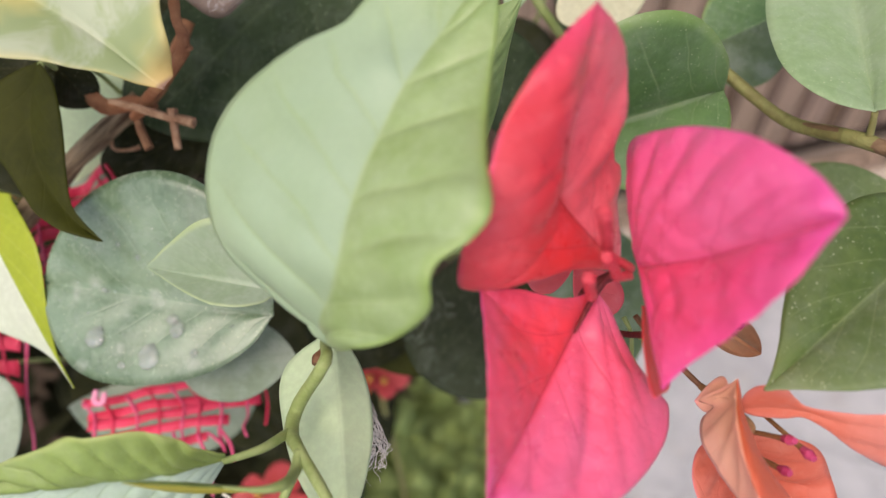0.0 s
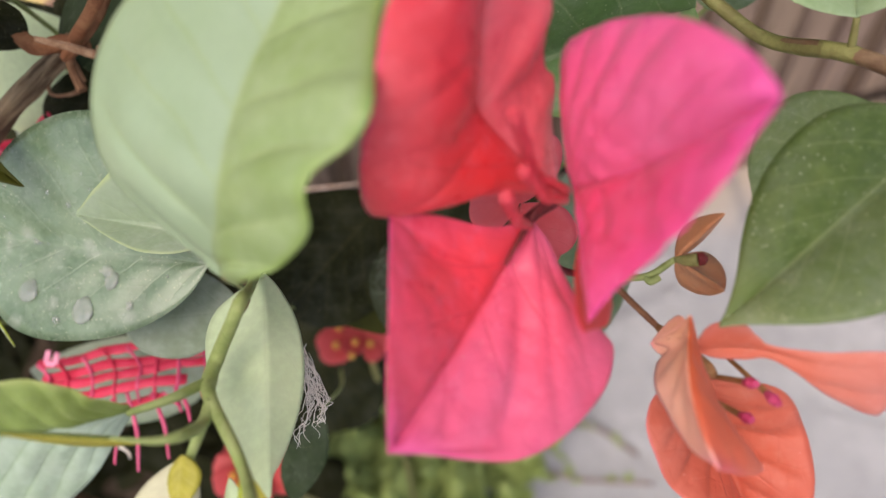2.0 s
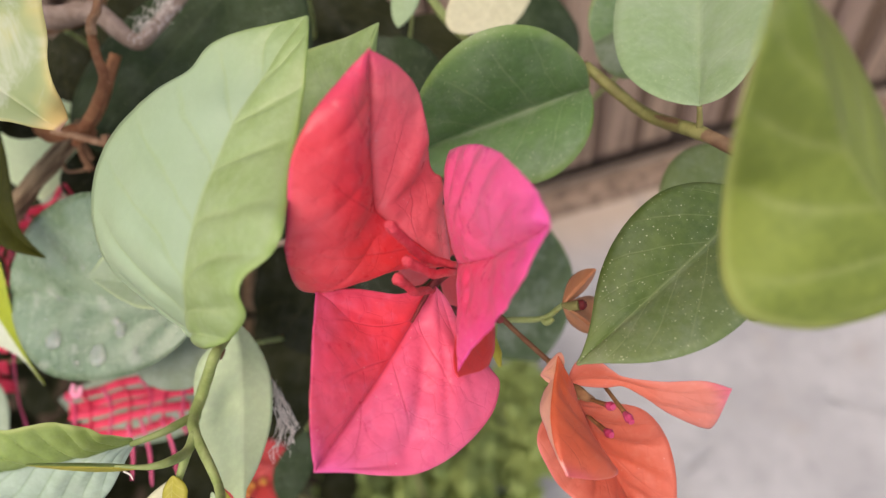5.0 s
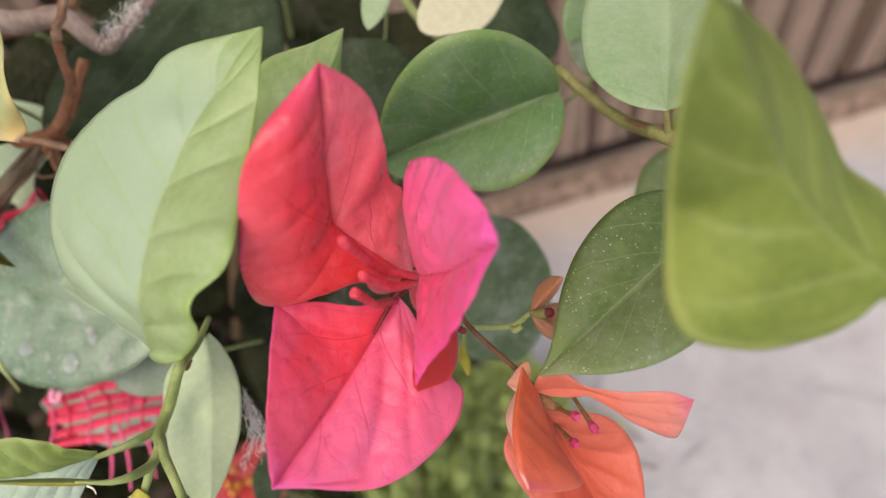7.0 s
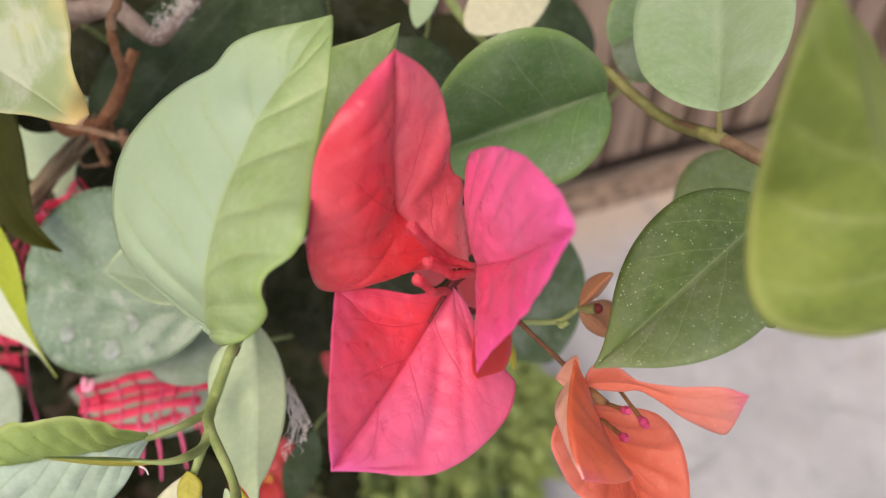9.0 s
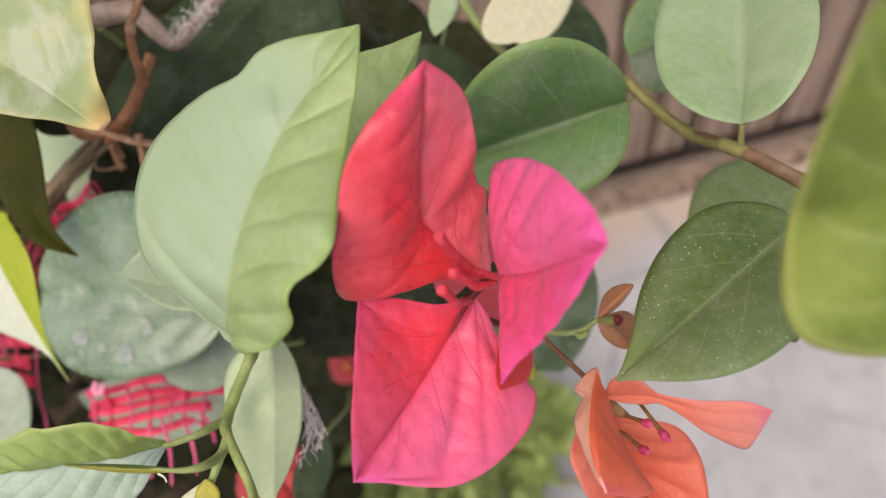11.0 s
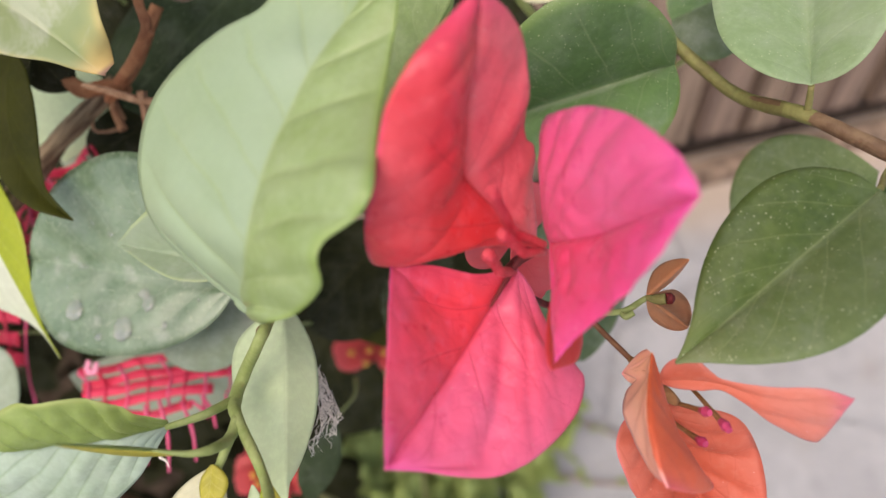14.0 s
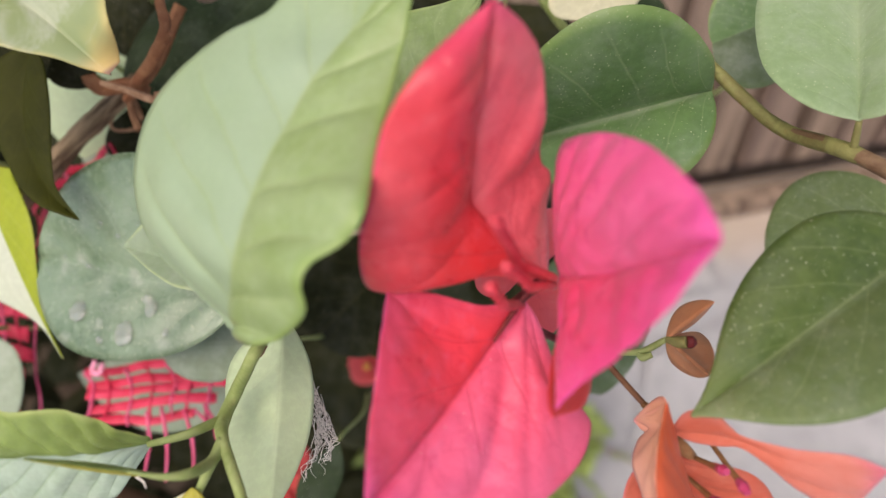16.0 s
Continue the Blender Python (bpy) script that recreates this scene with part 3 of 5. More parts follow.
            run = (s - slant[k] * q ** 0.8) * veins[k] + 0.18 * noise.noise(x * 70 + Vector((seed, 0, 0)))
            if fan[k]:
                v = pts[i, j] - R[0]
                ahead = v @ chord / np.linalg.norm(chord)
                aside = math.sqrt(max(v @ v - ahead * ahead, 0.0))
                run = fan[k] * math.atan2(aside, ahead + 0.0005) / 1.5 + 0.25 * noise.noise(x * 90 + Vector((seed, 0, 0)))
            f = (run + 0.5) % 1.0
            tooth = f / 0.82 if f < 0.82 else (1 - f) / 0.18
            fade = min(1, 4 * q) * (1 - 0.9 * q ** 3) * min(1, w / 0.006)
            if fan[k]:
                fade = min(1, 3 * q) * (1 - 0.8 * q ** 3) * min(1, w / 0.004) * min(1, 60 * math.sqrt(v @ v))
            h = bulge[k] * w * 4 * q * (1 - q)
            h += pillow[k] * ((1 - saw) * abs(math.sin(math.pi * (run + 0.5))) ** 0.7 + saw * tooth - 0.5) * fade
            h -= groove * math.exp(-(q * w / 0.0006) ** 2) * min(1, w / 0.003)
            h += wave * math.sin(9 * s + 2 * k + seed) * q * q
            h += crumple * noise.noise(x * 120 + Vector((0, seed, 0))) + grain * noise.noise(x * 420 + Vector((0, seed, 3)))
            for half, q0, s0, q1, s1, wide, high in folds:
                if half == k:
                    a, b, c = q1 - q0, s1 - s0, (q - q0, s - s0)
                    t = min(max((c[0] * a + c[1] * b) / (a * a + b * b), 0), 1)
                    d = math.hypot(c[0] - a * t, c[1] - b * t)
                    h += high * math.exp(-(d / wide) ** 2)
            lift[i, j] = h
    return sheet(pts + nrm * lift[:, :, None], uvs, thick)


def sweep_mesh(pts, radii, sides=10, steps=6, rough=0.0, seed=0.0, ridge=0.0):
    """A round stalk along a smooth curve through the points."""
    P = [Vector(p) for p in pts]
    P = [2 * P[0] - P[1], *P, 2 * P[-1] - P[-2]]
    line, rad = [], []
    for i in range(1, len(P) - 2):
        for k in range(steps):
            t = k / steps
            a, b, c, d = P[i - 1:i + 3]
            line.append(0.5 * (2 * b + (c - a) * t + (2 * a - 5 * b + 4 * c - d) * t * t + (3 * b - a - 3 * c + d) * t ** 3))
            rad.append(radii[i - 1] * (1 - t) + radii[i] * t)
    line.append(P[-2])
    rad.append(radii[-1])
    side = None
    bm = bmesh.new()
    rings = []
    for i, x in enumerate(line):
        way = (line[min(i + 1, len(line) - 1)] - line[max(i - 1, 0)]).normalized()
        side = way.orthogonal().normalized() if side is None else (side - way * side.dot(way)).normalized()
        other = way.cross(side)
        ring = []
        for k in range(sides):
            an = 2 * math.pi * k / sides
            out = side * math.cos(an) + other * math.sin(an)
            r = rad[i] * (1 + rough * noise.noise(x * 400 + out * 1.3 + Vector((seed, 0, 0))) + ridge * noise.noise(Vector((math.cos(an) * 3.5, math.sin(an) * 3.5, i * 0.08 + seed))))
            ring.append(bm.verts.new(x + out * r))
        rings.append(ring)
    for r0, r1 in zip(rings, rings[1:]):
        for k in range(sides):
            bm.faces.new((r0[k], r0[(k + 1) % sides], r1[(k + 1) % sides], r1[k])).smooth = True
    bm.faces.new(list(reversed(rings[0])))
    bm.faces.new(rings[-1])
    return bm


def stalk(parent, pts, radii, mat, name="stem", label="", rough=0.12, sides=10):
    return part(name, sweep_mesh(pts, radii, sides, 6, rough), mat, parent, label)


def wood(parent, pts, radii, mat, name="branch", label="", ridge=0.35, seed=0.0):
    """A woody piece with long split ridges in its bark."""
    return part(name, sweep_mesh(pts, radii, 26, 10, 0.10, seed, ridge), mat, parent, label)


def folded(parent, rib, left_edge, right_edge, mat, back=None, right=None, name="bract", label="", **shape):
    """A leaf or bract with a free outline."""
    return part(name, folded_mesh(rib, left_edge, right_edge, **shape), (mat, right or mat, back or mat, back or right or mat), parent, label)


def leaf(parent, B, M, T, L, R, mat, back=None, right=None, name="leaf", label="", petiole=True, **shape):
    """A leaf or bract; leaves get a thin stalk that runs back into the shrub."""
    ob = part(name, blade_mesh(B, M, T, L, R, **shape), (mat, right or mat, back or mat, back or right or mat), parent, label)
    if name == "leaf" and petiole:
        foot, tip = Vector(B), Vector(T)
        size = (tip - foot).length
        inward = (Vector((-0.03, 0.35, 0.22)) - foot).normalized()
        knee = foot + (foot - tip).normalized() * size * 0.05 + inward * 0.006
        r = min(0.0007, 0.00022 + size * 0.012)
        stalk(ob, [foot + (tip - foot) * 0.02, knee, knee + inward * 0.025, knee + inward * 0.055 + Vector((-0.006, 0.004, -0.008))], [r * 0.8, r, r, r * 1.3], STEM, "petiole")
    return ob


# ---- ground, fence ----
def slab(name, x0, x1, y0, y1, z0, z1, mat, label, bumps=0.0, n=40):
    bm = bmesh.new()
    grid = [[bm.verts.new((x0 + (x1 - x0) * i / n, y0 + (y1 - y0) * j / n, z1 + bumps * noise.noise(Vector((i * 0.6, j * 0.6, 3))))) for j in range(n + 1)] for i in range(n + 1)]
    for i in range(n):
        for j in range(n):
            bm.faces.new((grid[i][j], grid[i + 1][j], grid[i + 1][j + 1], grid[i][j + 1])).smooth = True
    edge = grid[0] + [g[-1] for g in grid[1:]] + list(reversed(grid[-1][:-1])) + [g[0] for g in reversed(grid[1:-1])]
    low = [bm.verts.new((v.co.x, v.co.y, z0)) for v in edge]
    for k in range(len(edge)):
        m = (k + 1) % len(edge)
        bm.faces.new((edge[k], edge[m], low[m], low[k]))
    ob = part(name, bm, mat, None)
    return tagged(ob, label, name, "", "structure")


slab("ground", -60, 60, -60, 60, -0.3, 0.0, FLOOR, "pale grey weathered concrete ground with cracks and stains", 0.0, 12)
slab("garden_bed", -1.2, 0.02, -0.6, 0.62, -0.1, 0.03, SOIL, "dark bare soil of the planting bed", 0.02, 60)

fence = thing("wooden_fence", (0.30, 0.70, 0.0), "weathered brown wooden slat fence standing on the concrete", "fence")
FA, FB = Vector((0.0, 0.591, 0)), Vector((0.550, 0.756, 0))
along_fence = (FB - FA).normalized()
out_fence = Vector((along_fence.y, -along_fence.x, 0))
fence_turn = Matrix.Rotation(math.atan2(along_fence.y, along_fence.x), 4, "Z")


def board(name, size, along, back, z, lean=0.0, wood=WOOD):
    """A bevelled board of the fence; back: how far its middle lies behind the foot board's face."""
    bm = bmesh.new()
    bmesh.ops.create_cube(bm, size=1)
    bmesh.ops.scale(bm, vec=size, verts=bm.verts)
    bmesh.ops.bevel(bm, geom=bm.edges[:], offset=0.003, segments=2, affect="EDGES", profile=0.6)
    ob = part(name, bm, wood, fence)
    ob.matrix_world = Matrix.Translation(FA + along_fence * along - out_fence * back + Vector((0, 0, z))) @ fence_turn @ Matrix.Rotation(lean, 4, "Y")
    ob.matrix_parent_inverse = Matrix.Translation(fence.location).inverted()
    return ob


for k in range(40):
    board("slat", (random.uniform(0.042, 0.057), 0.020, 1.45), -0.9 + k * 0.062, 0.024 + random.uniform(0, 0.008), 0.80, random.uniform(-0.012, 0.012))
    board("slat", (0.056, 0.018, 1.44), -0.869 + k * 0.062, 0.050 + random.uniform(0, 0.004), 0.80)
tagged(board("foot_board", (2.6, 0.030, 0.024), 0.35, 0.015, 0.012), "brown foot board lying on the concrete")
# Added board that fills the gap under the slats with painted shadow.
tagged(board("kick_board", (2.6, 0.012, 0.100), 0.35, 0.068, 0.05, 0.0, WOOD_SHADOW), "added board in a painted shadow tone behind the slats")
for z in (0.14, 0.75, 1.35):
    board("rail", (2.6, 0.03, 0.06), 0.35, 0.078, z)

# ---- the bougainvillea ----
shrub = thing("bougainvillea_shrub", (0, 0, 0), "leafy bougainvillea shrub with pink and orange bracts growing from soil", "shrub")

# woody branches
stalk(shrub, [(-0.20, 0.20, 0.0), (-0.20, 0.15, 0.25), (-0.165, 0.095, 0.52), (-0.128, 0.094, 0.604)], [0.012, 0.010, 0.006, 0.0032], BARK, "branch", "brown woody branch")
stalk(shrub, [(-0.0648, 0.1273, 0.6483), (-0.0522, 0.1248, 0.6631), (-0.0540, 0.1310, 0.6666), (-0.0535, 0.1326, 0.6715), (-0.0524, 0.1342, 0.6739), (-0.0505, 0.1363, 0.6766)], [0.0014, 0.0012, 0.0011, 0.0008, 0.0008, 0.0007], RUSSET, "branch", "peeling russet branch with a knot", 0.4)
stalk(shrub, [(-0.0534, 0.1324, 0.6713), (-0.0528, 0.1337, 0.6736), (-0.0505, 0.1364, 0.6767), (-0.0497, 0.1437, 0.6821)], [0.0010, 0.0010, 0.0008, 0.0007], PEEL, "branch", "pale end of a branch where the bark peels", 0.5)
stalk(shrub, [(-0.0519, 0.1251, 0.6632), (-0.0503, 0.1246, 0.6640)], [0.0009, 0.0005], RUSSET, "knot", "", 0.4)
wood(shrub, [(-0.1300, 0.0925, 0.6020), (-0.0990, 0.1160, 0.6225), (-0.0924, 0.1219, 0.6272), (-0.0857, 0.1277, 0.6318), (-0.0790, 0.1330, 0.6359), (-0.0715, 0.1383, 0.6401)], [0.0030, 0.0026, 0.0025, 0.0024, 0.0024, 0.0026], SPLIT, label="grey-brown branch with split striped bark", ridge=0.4)
wood(shrub, [(-0.0560, 0.1418, 0.6590), (-0.0600, 0.1348, 0.6527), (-0.0629, 0.1304, 0.6489), (-0.0668, 0.1275, 0.6460), (-0.0690, 0.1270, 0.6440)], [0.0013, 0.0015, 0.0014, 0.0015, 0.0009], RUSSET, label="flaking russet side branch", seed=4.0)
wood(shrub, [(-0.0716, 0.1254, 0.6501), (-0.0655, 0.1242, 0.6491), (-0.0594, 0.1228, 0.6478), (-0.0533, 0.1219, 0.6470)], [0.0006, 0.0008, 0.0008, 0.0011], PEEL, "bark_strip", "pale loose strip of bark", seed=7.0)
wood(shrub, [(-0.0582, 0.1242, 0.6488), (-0.0577, 0.1212, 0.6465), (-0.0568, 0.1174, 0.6434)], [0.0011, 0.0008, 0.0007], PEEL, "bark_strip", seed=9.0)
wood(shrub, [(-0.0685, 0.1290, 0.6452), (-0.0674, 0.1252, 0.6422), (-0.0654, 0.1219, 0.6395)], [0.0009, 0.0008, 0.0010], BARK, "twig", seed=11.0)
wood(shrub, [(-0.0800, 0.1318, 0.6480), (-0.0752, 0.1290, 0.6455), (-0.0695, 0.1296, 0.6458), (-0.0640, 0.1290, 0.6450)], [0.0015, 0.0018, 0.0018, 0.0012], RUSSET, "knot", "lumpy brown knot where branches meet", seed=13.0)
stalk(shrub, [(-0.0783, 0.1320, 0.6351), (-0.0779, 0.1294, 0.6329), (-0.0745, 0.1290, 0.6326), (-0.0716, 0.1297, 0.6330)], [0.0005, 0.0004, 0.0004, 0.0006], PEEL, "twig")
stalk(shrub, [(-0.0718, 0.1333, 0.6410), (-0.0694, 0.1298, 0.6355)], [0.001, 0.0007], BARK, "twig")
stalk(shrub, [(-0.0814, 0.1472, 0.6696), (-0.0681, 0.1460, 0.6676), (-0.0587, 0.1469, 0.6676), (-0.0497, 0.1412, 0.6627), (-0.0449, 0.1435, 0.6640), (-0.0357, 0.1566, 0.6682)], [0.003, 0.0028, 0.0026, 0.002, 0.0018, 0.0016], PALEBARK, "branch", "pale grey woody branch")
stalk(shrub, [(-0.1067, 0.1786, 0.6437), (-0.0832, 0.1823, 0.6447), (-0.0740, 0.1941, 0.6529)], [0.003, 0.0025, 0.002], BARK, "branch")
stalk(shrub, [(-0.0227, 0.1108, 0.6199), (-0.0098, 0.1121, 0.6201), (0.0056, 0.1174, 0.6170)], [0.0009, 0.0008, 0.0007], PALEBARK, "twig")
stalk(shrub, [(0.0178, 0.1677, 0.6575), (0.0245, 0.1594, 0.6507), (0.0312, 0.1575, 0.6426)], [0.0012, 0.0012, 0.0011], STEM, "twig")

fluff = bpy.data.meshes.new("fluff")
fluff_bm = bmesh.new()
rnd = random.Random(12)
f0, f1 = Vector((-0.0476, 0.1404, 0.6644)), Vector((-0.0395, 0.1488, 0.6689))
for k in range(130):
    p = f0.lerp(f1, rnd.random()) + Vector((rnd.gauss(0, 0.0012), rnd.gauss(0, 0.0012), rnd.gauss(0, 0.0012)))
    way = Vector((rnd.gauss(0, 1), rnd.gauss(0, 1), rnd.gauss(0, 1))).normalized()
    bend = Vector((rnd.gauss(0, 1), rnd.gauss(0, 1), rnd.gauss(0, 1))) * 0.0006
    one = sweep_mesh([p - way * 0.0016, p + bend, p + way * 0.0016], [0.00004, 0.00007, 0.00003], 4, 3)
    one.to_mesh(fluff)
    fluff_bm.from_mesh(fluff)
    one.free()
fluff_bm.to_mesh(fluff)
fluff_bm.free()
part("fluff", fluff, FIBRE, shrub, "whitish woolly fluff caught on a branch")["kind"] = "stuff"

# stem of the young shoot with its side stalks
shoot = stalk(shrub, [(-0.0213, 0.0794, 0.6371), (-0.0207, 0.0699, 0.6416), (-0.0184, 0.0602, 0.6510), (-0.0239, 0.0583, 0.6405), (-0.0244, 0.0533, 0.6408), (-0.0217, 0.0479, 0.6448), (-0.0157, 0.0385, 0.6452), (-0.010, 0.026, 0.640), (-0.05, 0.08, 0.45), (-0.13, 0.19, 0.2), (-0.15, 0.2, 0.02)], [0.0006, 0.0008, 0.00105, 0.00115, 0.0012, 0.0010, 0.0008, 0.0011, 0.0014, 0.003, 0.005], STEM, "stem", "young green shoot stem")
stalk(shoot, [(-0.0199, 0.0655, 0.6451), (-0.0206, 0.0644, 0.6448), (-0.0208, 0.0633, 0.6446)], [0.0009, 0.00125, 0.0010], BROWNSTALK, "node")
stalk(shoot, [(-0.0244, 0.0533, 0.6408), (-0.0275, 0.0482, 0.6454), (-0.0331, 0.0463, 0.6450)], [0.0009, 0.0007, 0.0005], STEM, "petiole")
stalk(shoot, [(-0.0217, 0.0479, 0.6448), (-0.0219, 0.0442, 0.6461), (-0.0220, 0.0402, 0.6514), (-0.0246, 0.0385, 0.6536), (-0.0290, 0.0380, 0.6557)], [0.0010, 0.0009, 0.0008, 0.0005, 0.00015], STEM, "petiole")
stalk(shoot, [(-0.0219, 0.0442, 0.6461), (-0.0237, 0.0416, 0.6429), (-0.0254, 0.0390, 0.6397)], [0.0009, 0.0007, 0.0005], STEM, "petiole")

stalk(shoot, [(-0.0312, 0.0400, 0.6485), (-0.0301, 0.0395, 0.6481), (-0.0297, 0.0388, 0.6475)], [0.0002, 0.00015, 0.0001], FIBRE, "tendril")

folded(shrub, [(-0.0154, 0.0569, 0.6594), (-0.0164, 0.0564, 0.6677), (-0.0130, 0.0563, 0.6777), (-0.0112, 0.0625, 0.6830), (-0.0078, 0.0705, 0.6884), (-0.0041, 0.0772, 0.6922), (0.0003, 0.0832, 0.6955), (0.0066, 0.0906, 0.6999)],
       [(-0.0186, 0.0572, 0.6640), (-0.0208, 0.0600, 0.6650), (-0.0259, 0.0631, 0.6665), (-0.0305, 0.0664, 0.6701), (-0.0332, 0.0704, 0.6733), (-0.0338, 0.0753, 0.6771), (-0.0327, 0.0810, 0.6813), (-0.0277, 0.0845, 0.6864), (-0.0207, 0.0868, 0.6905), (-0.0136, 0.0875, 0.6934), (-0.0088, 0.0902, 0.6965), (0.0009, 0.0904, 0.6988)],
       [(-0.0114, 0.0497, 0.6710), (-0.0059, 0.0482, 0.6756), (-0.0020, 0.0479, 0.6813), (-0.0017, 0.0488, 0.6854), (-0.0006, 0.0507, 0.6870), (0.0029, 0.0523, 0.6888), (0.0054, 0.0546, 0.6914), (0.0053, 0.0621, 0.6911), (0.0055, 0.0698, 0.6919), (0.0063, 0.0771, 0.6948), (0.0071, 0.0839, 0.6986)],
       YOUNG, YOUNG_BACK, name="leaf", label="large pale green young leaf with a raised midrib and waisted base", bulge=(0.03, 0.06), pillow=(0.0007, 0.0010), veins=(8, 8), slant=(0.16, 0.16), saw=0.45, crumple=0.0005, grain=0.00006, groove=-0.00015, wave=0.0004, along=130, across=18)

leaf(shrub, (-0.0024, 0.0978, 0.6565), None, (0.0137, 0.1151, 0.6807), (-0.0060, 0.1182, 0.6722), (0.0118, 0.1096, 0.6644), CURLED, YOUNG_BACK, label="pale green leaf with an upturned pointed tip", peak=(0.6, 0.5), wl=(0.71, 0.76, 0.82, 0.91, 1.00, 1.02, 1.02, 0.99, 0.86, 0.62, 0.38, 0.22, 0.11, 0.04), wr=(0.12, 0.48, 0.94, 1.16, 1.13, 1.04, 0.91, 0.73, 0.54, 0.37, 0.24, 0.14, 0.07, 0.02), bulge=(0.05, 0.05), saw=0.5, along=70, pillow=(0.0009, 0.0009))
leaf(shrub, (0.0561, 0.1187, 0.6581), None, (0.0147, 0.1143, 0.6450), (0.0409, 0.0995, 0.6482), (0.0379, 0.1126, 0.6804), ROUND, petiole=False, label="round dark green leaf with a pale midrib", peak=(0.45, 0.45), fan=(0.5, 0.5), wl=(0.06, 0.21, 0.41, 0.64, 0.85, 0.99, 0.98, 0.82, 0.66, 0.50, 0.36, 0.22, 0.11, 0.02), wr=(0.05, 0.16, 0.31, 0.47, 0.66, 0.85, 0.98, 1.01, 0.91, 0.72, 0.49, 0.29, 0.13, 0.03), bulge=(0.06, 0.06), pillow=(0.0004, 0.0004), along=60, veins=5)
leaf(shrub, (0.0729, 0.0970, 0.6704), None, (0.0824, 0.1473, 0.6762), (0.0595, 0.1165, 0.6727), (0.0836, 0.1007, 0.6802), LIGHT, petiole=False, label="round light green dusty leaf", peak=(0.38, 0.32), fan=(0.4, 0.4), wl=(0.05, 0.21, 0.43, 0.66, 0.86, 0.96, 1.00, 0.97, 0.88, 0.72, 0.53, 0.31, 0.14, 0.03), wr=(0.03, 0.17, 0.37, 0.59, 0.80, 1.00, 1.12, 1.14, 1.02, 0.78, 0.50, 0.27, 0.12, 0.03), bulge=(0.04, 0.04), pillow=(0.0003, 0.0003), along=60)
# lower half takes the copy with the painted sheen
leaf(shrub, (0.0773, 0.0746, 0.6692), None, (0.0458, 0.0516, 0.6574), (0.0659, 0.0496, 0.6654), (0.0535, 0.0705, 0.6661), MATURE_SHEEN, right=MATURE, petiole=False, label="dark green pointed leaf dusted with pale specks", peak=(0.45, 0.45), fan=(0.4, 0.4), wl=(0.05, 0.29, 0.56, 0.81, 0.98, 1.04, 0.99, 0.84, 0.64, 0.44, 0.27, 0.15, 0.07, 0.03), wr=(0.04, 0.31, 0.57, 0.84, 1.03, 1.06, 0.97, 0.79, 0.57, 0.36, 0.21, 0.11, 0.05, 0.02), bulge=(0.06, 0.08), pillow=(0.0003, 0.0003), along=60, veins=6)
# the same paler copy serves here as an even mid green
leaf(shrub, (0.1046, 0.1131, 0.6325), None, (0.0788, 0.1093, 0.6125), (0.0949, 0.1065, 0.6091), (0.0820, 0.1236, 0.6323), MATURE_SHEEN, petiole=False, label="dull mid-green leaf behind a twig", peak=(0.5, 0.5), fan=(0.4, 0.4), wl=(0.04, 0.18, 0.41, 0.70, 0.90, 1.04, 0.99, 0.88, 0.70, 0.51, 0.34, 0.19, 0.09, 0.02), wr=(0.03, 0.12, 0.27, 0.46, 0.67, 0.85, 0.96, 0.97, 0.87, 0.70, 0.51, 0.30, 0.14, 0.03))
leaf(shrub, (0.0392, 0.1229, 0.6128), None, (0.0456, 0.0994, 0.5719), (0.0260, 0.1023, 0.5832), (0.0573, 0.1139, 0.5903), MOTTLED, label="dull green leaf behind the pink flower", peak=(0.45, 0.45), fan=(0.3, 0.3), wl=(0.08, 0.34, 0.64, 0.85, 0.99, 1.06, 0.98, 0.87, 0.72, 0.51, 0.32, 0.18, 0.08, 0.02), wr=(0.06, 0.24, 0.49, 0.68, 0.84, 0.95, 0.94, 0.86, 0.71, 0.55, 0.38, 0.23, 0.11, 0.02))
folded(shrub, [(0.0815, 0.0379, 0.6991), (0.0744, 0.0400, 0.7038), (0.0694, 0.0418, 0.7092), (0.0657, 0.0430, 0.7142), (0.0606, 0.0441, 0.7242), (0.0572, 0.0464, 0.7312)],
       [(0.0802, 0.0370, 0.6985), (0.0788, 0.0376, 0.6985), (0.0759, 0.0362, 0.6958), (0.0720, 0.0353, 0.6941), (0.0678, 0.0346, 0.6939), (0.0636, 0.0348, 0.6944), (0.0594, 0.0358, 0.6955), (0.0575, 0.0382, 0.6974), (0.0571, 0.0411, 0.6996), (0.0571, 0.0442, 0.7044), (0.0557, 0.0435, 0.7153), (0.0553, 0.0435, 0.7241), (0.0566, 0.0462, 0.7286)],
       [(0.0824, 0.0435, 0.7008), (0.0818, 0.0484, 0.7020), (0.0779, 0.0509, 0.7042), (0.0758, 0.0529, 0.7071), (0.0738, 0.0550, 0.7101), (0.0703, 0.0577, 0.7149), (0.0644, 0.0550, 0.7221)],
       NEAR, name="leaf", label="large olive green leaf curling close by", bulge=(0.05, 0.03), pillow=(0.0004, 0.0003), veins=(5, 5), slant=(0.3, 0.3), saw=0.3, crumple=0.0004, groove=-0.0002, along=70, across=14, seed=5.0)

# twig with leaves beside the fence
stalk(shrub, [(-0.15, 0.21, 0.25), (-0.06, 0.20, 0.55), (0.0247, 0.1648, 0.6234), (0.0438, 0.1423, 0.6426), (0.0561, 0.1237, 0.6600)], [0.004, 0.0025, 0.0016, 0.0013, 0.0012], TWIG_RED, "branch", "thin brown branch", 0.2)
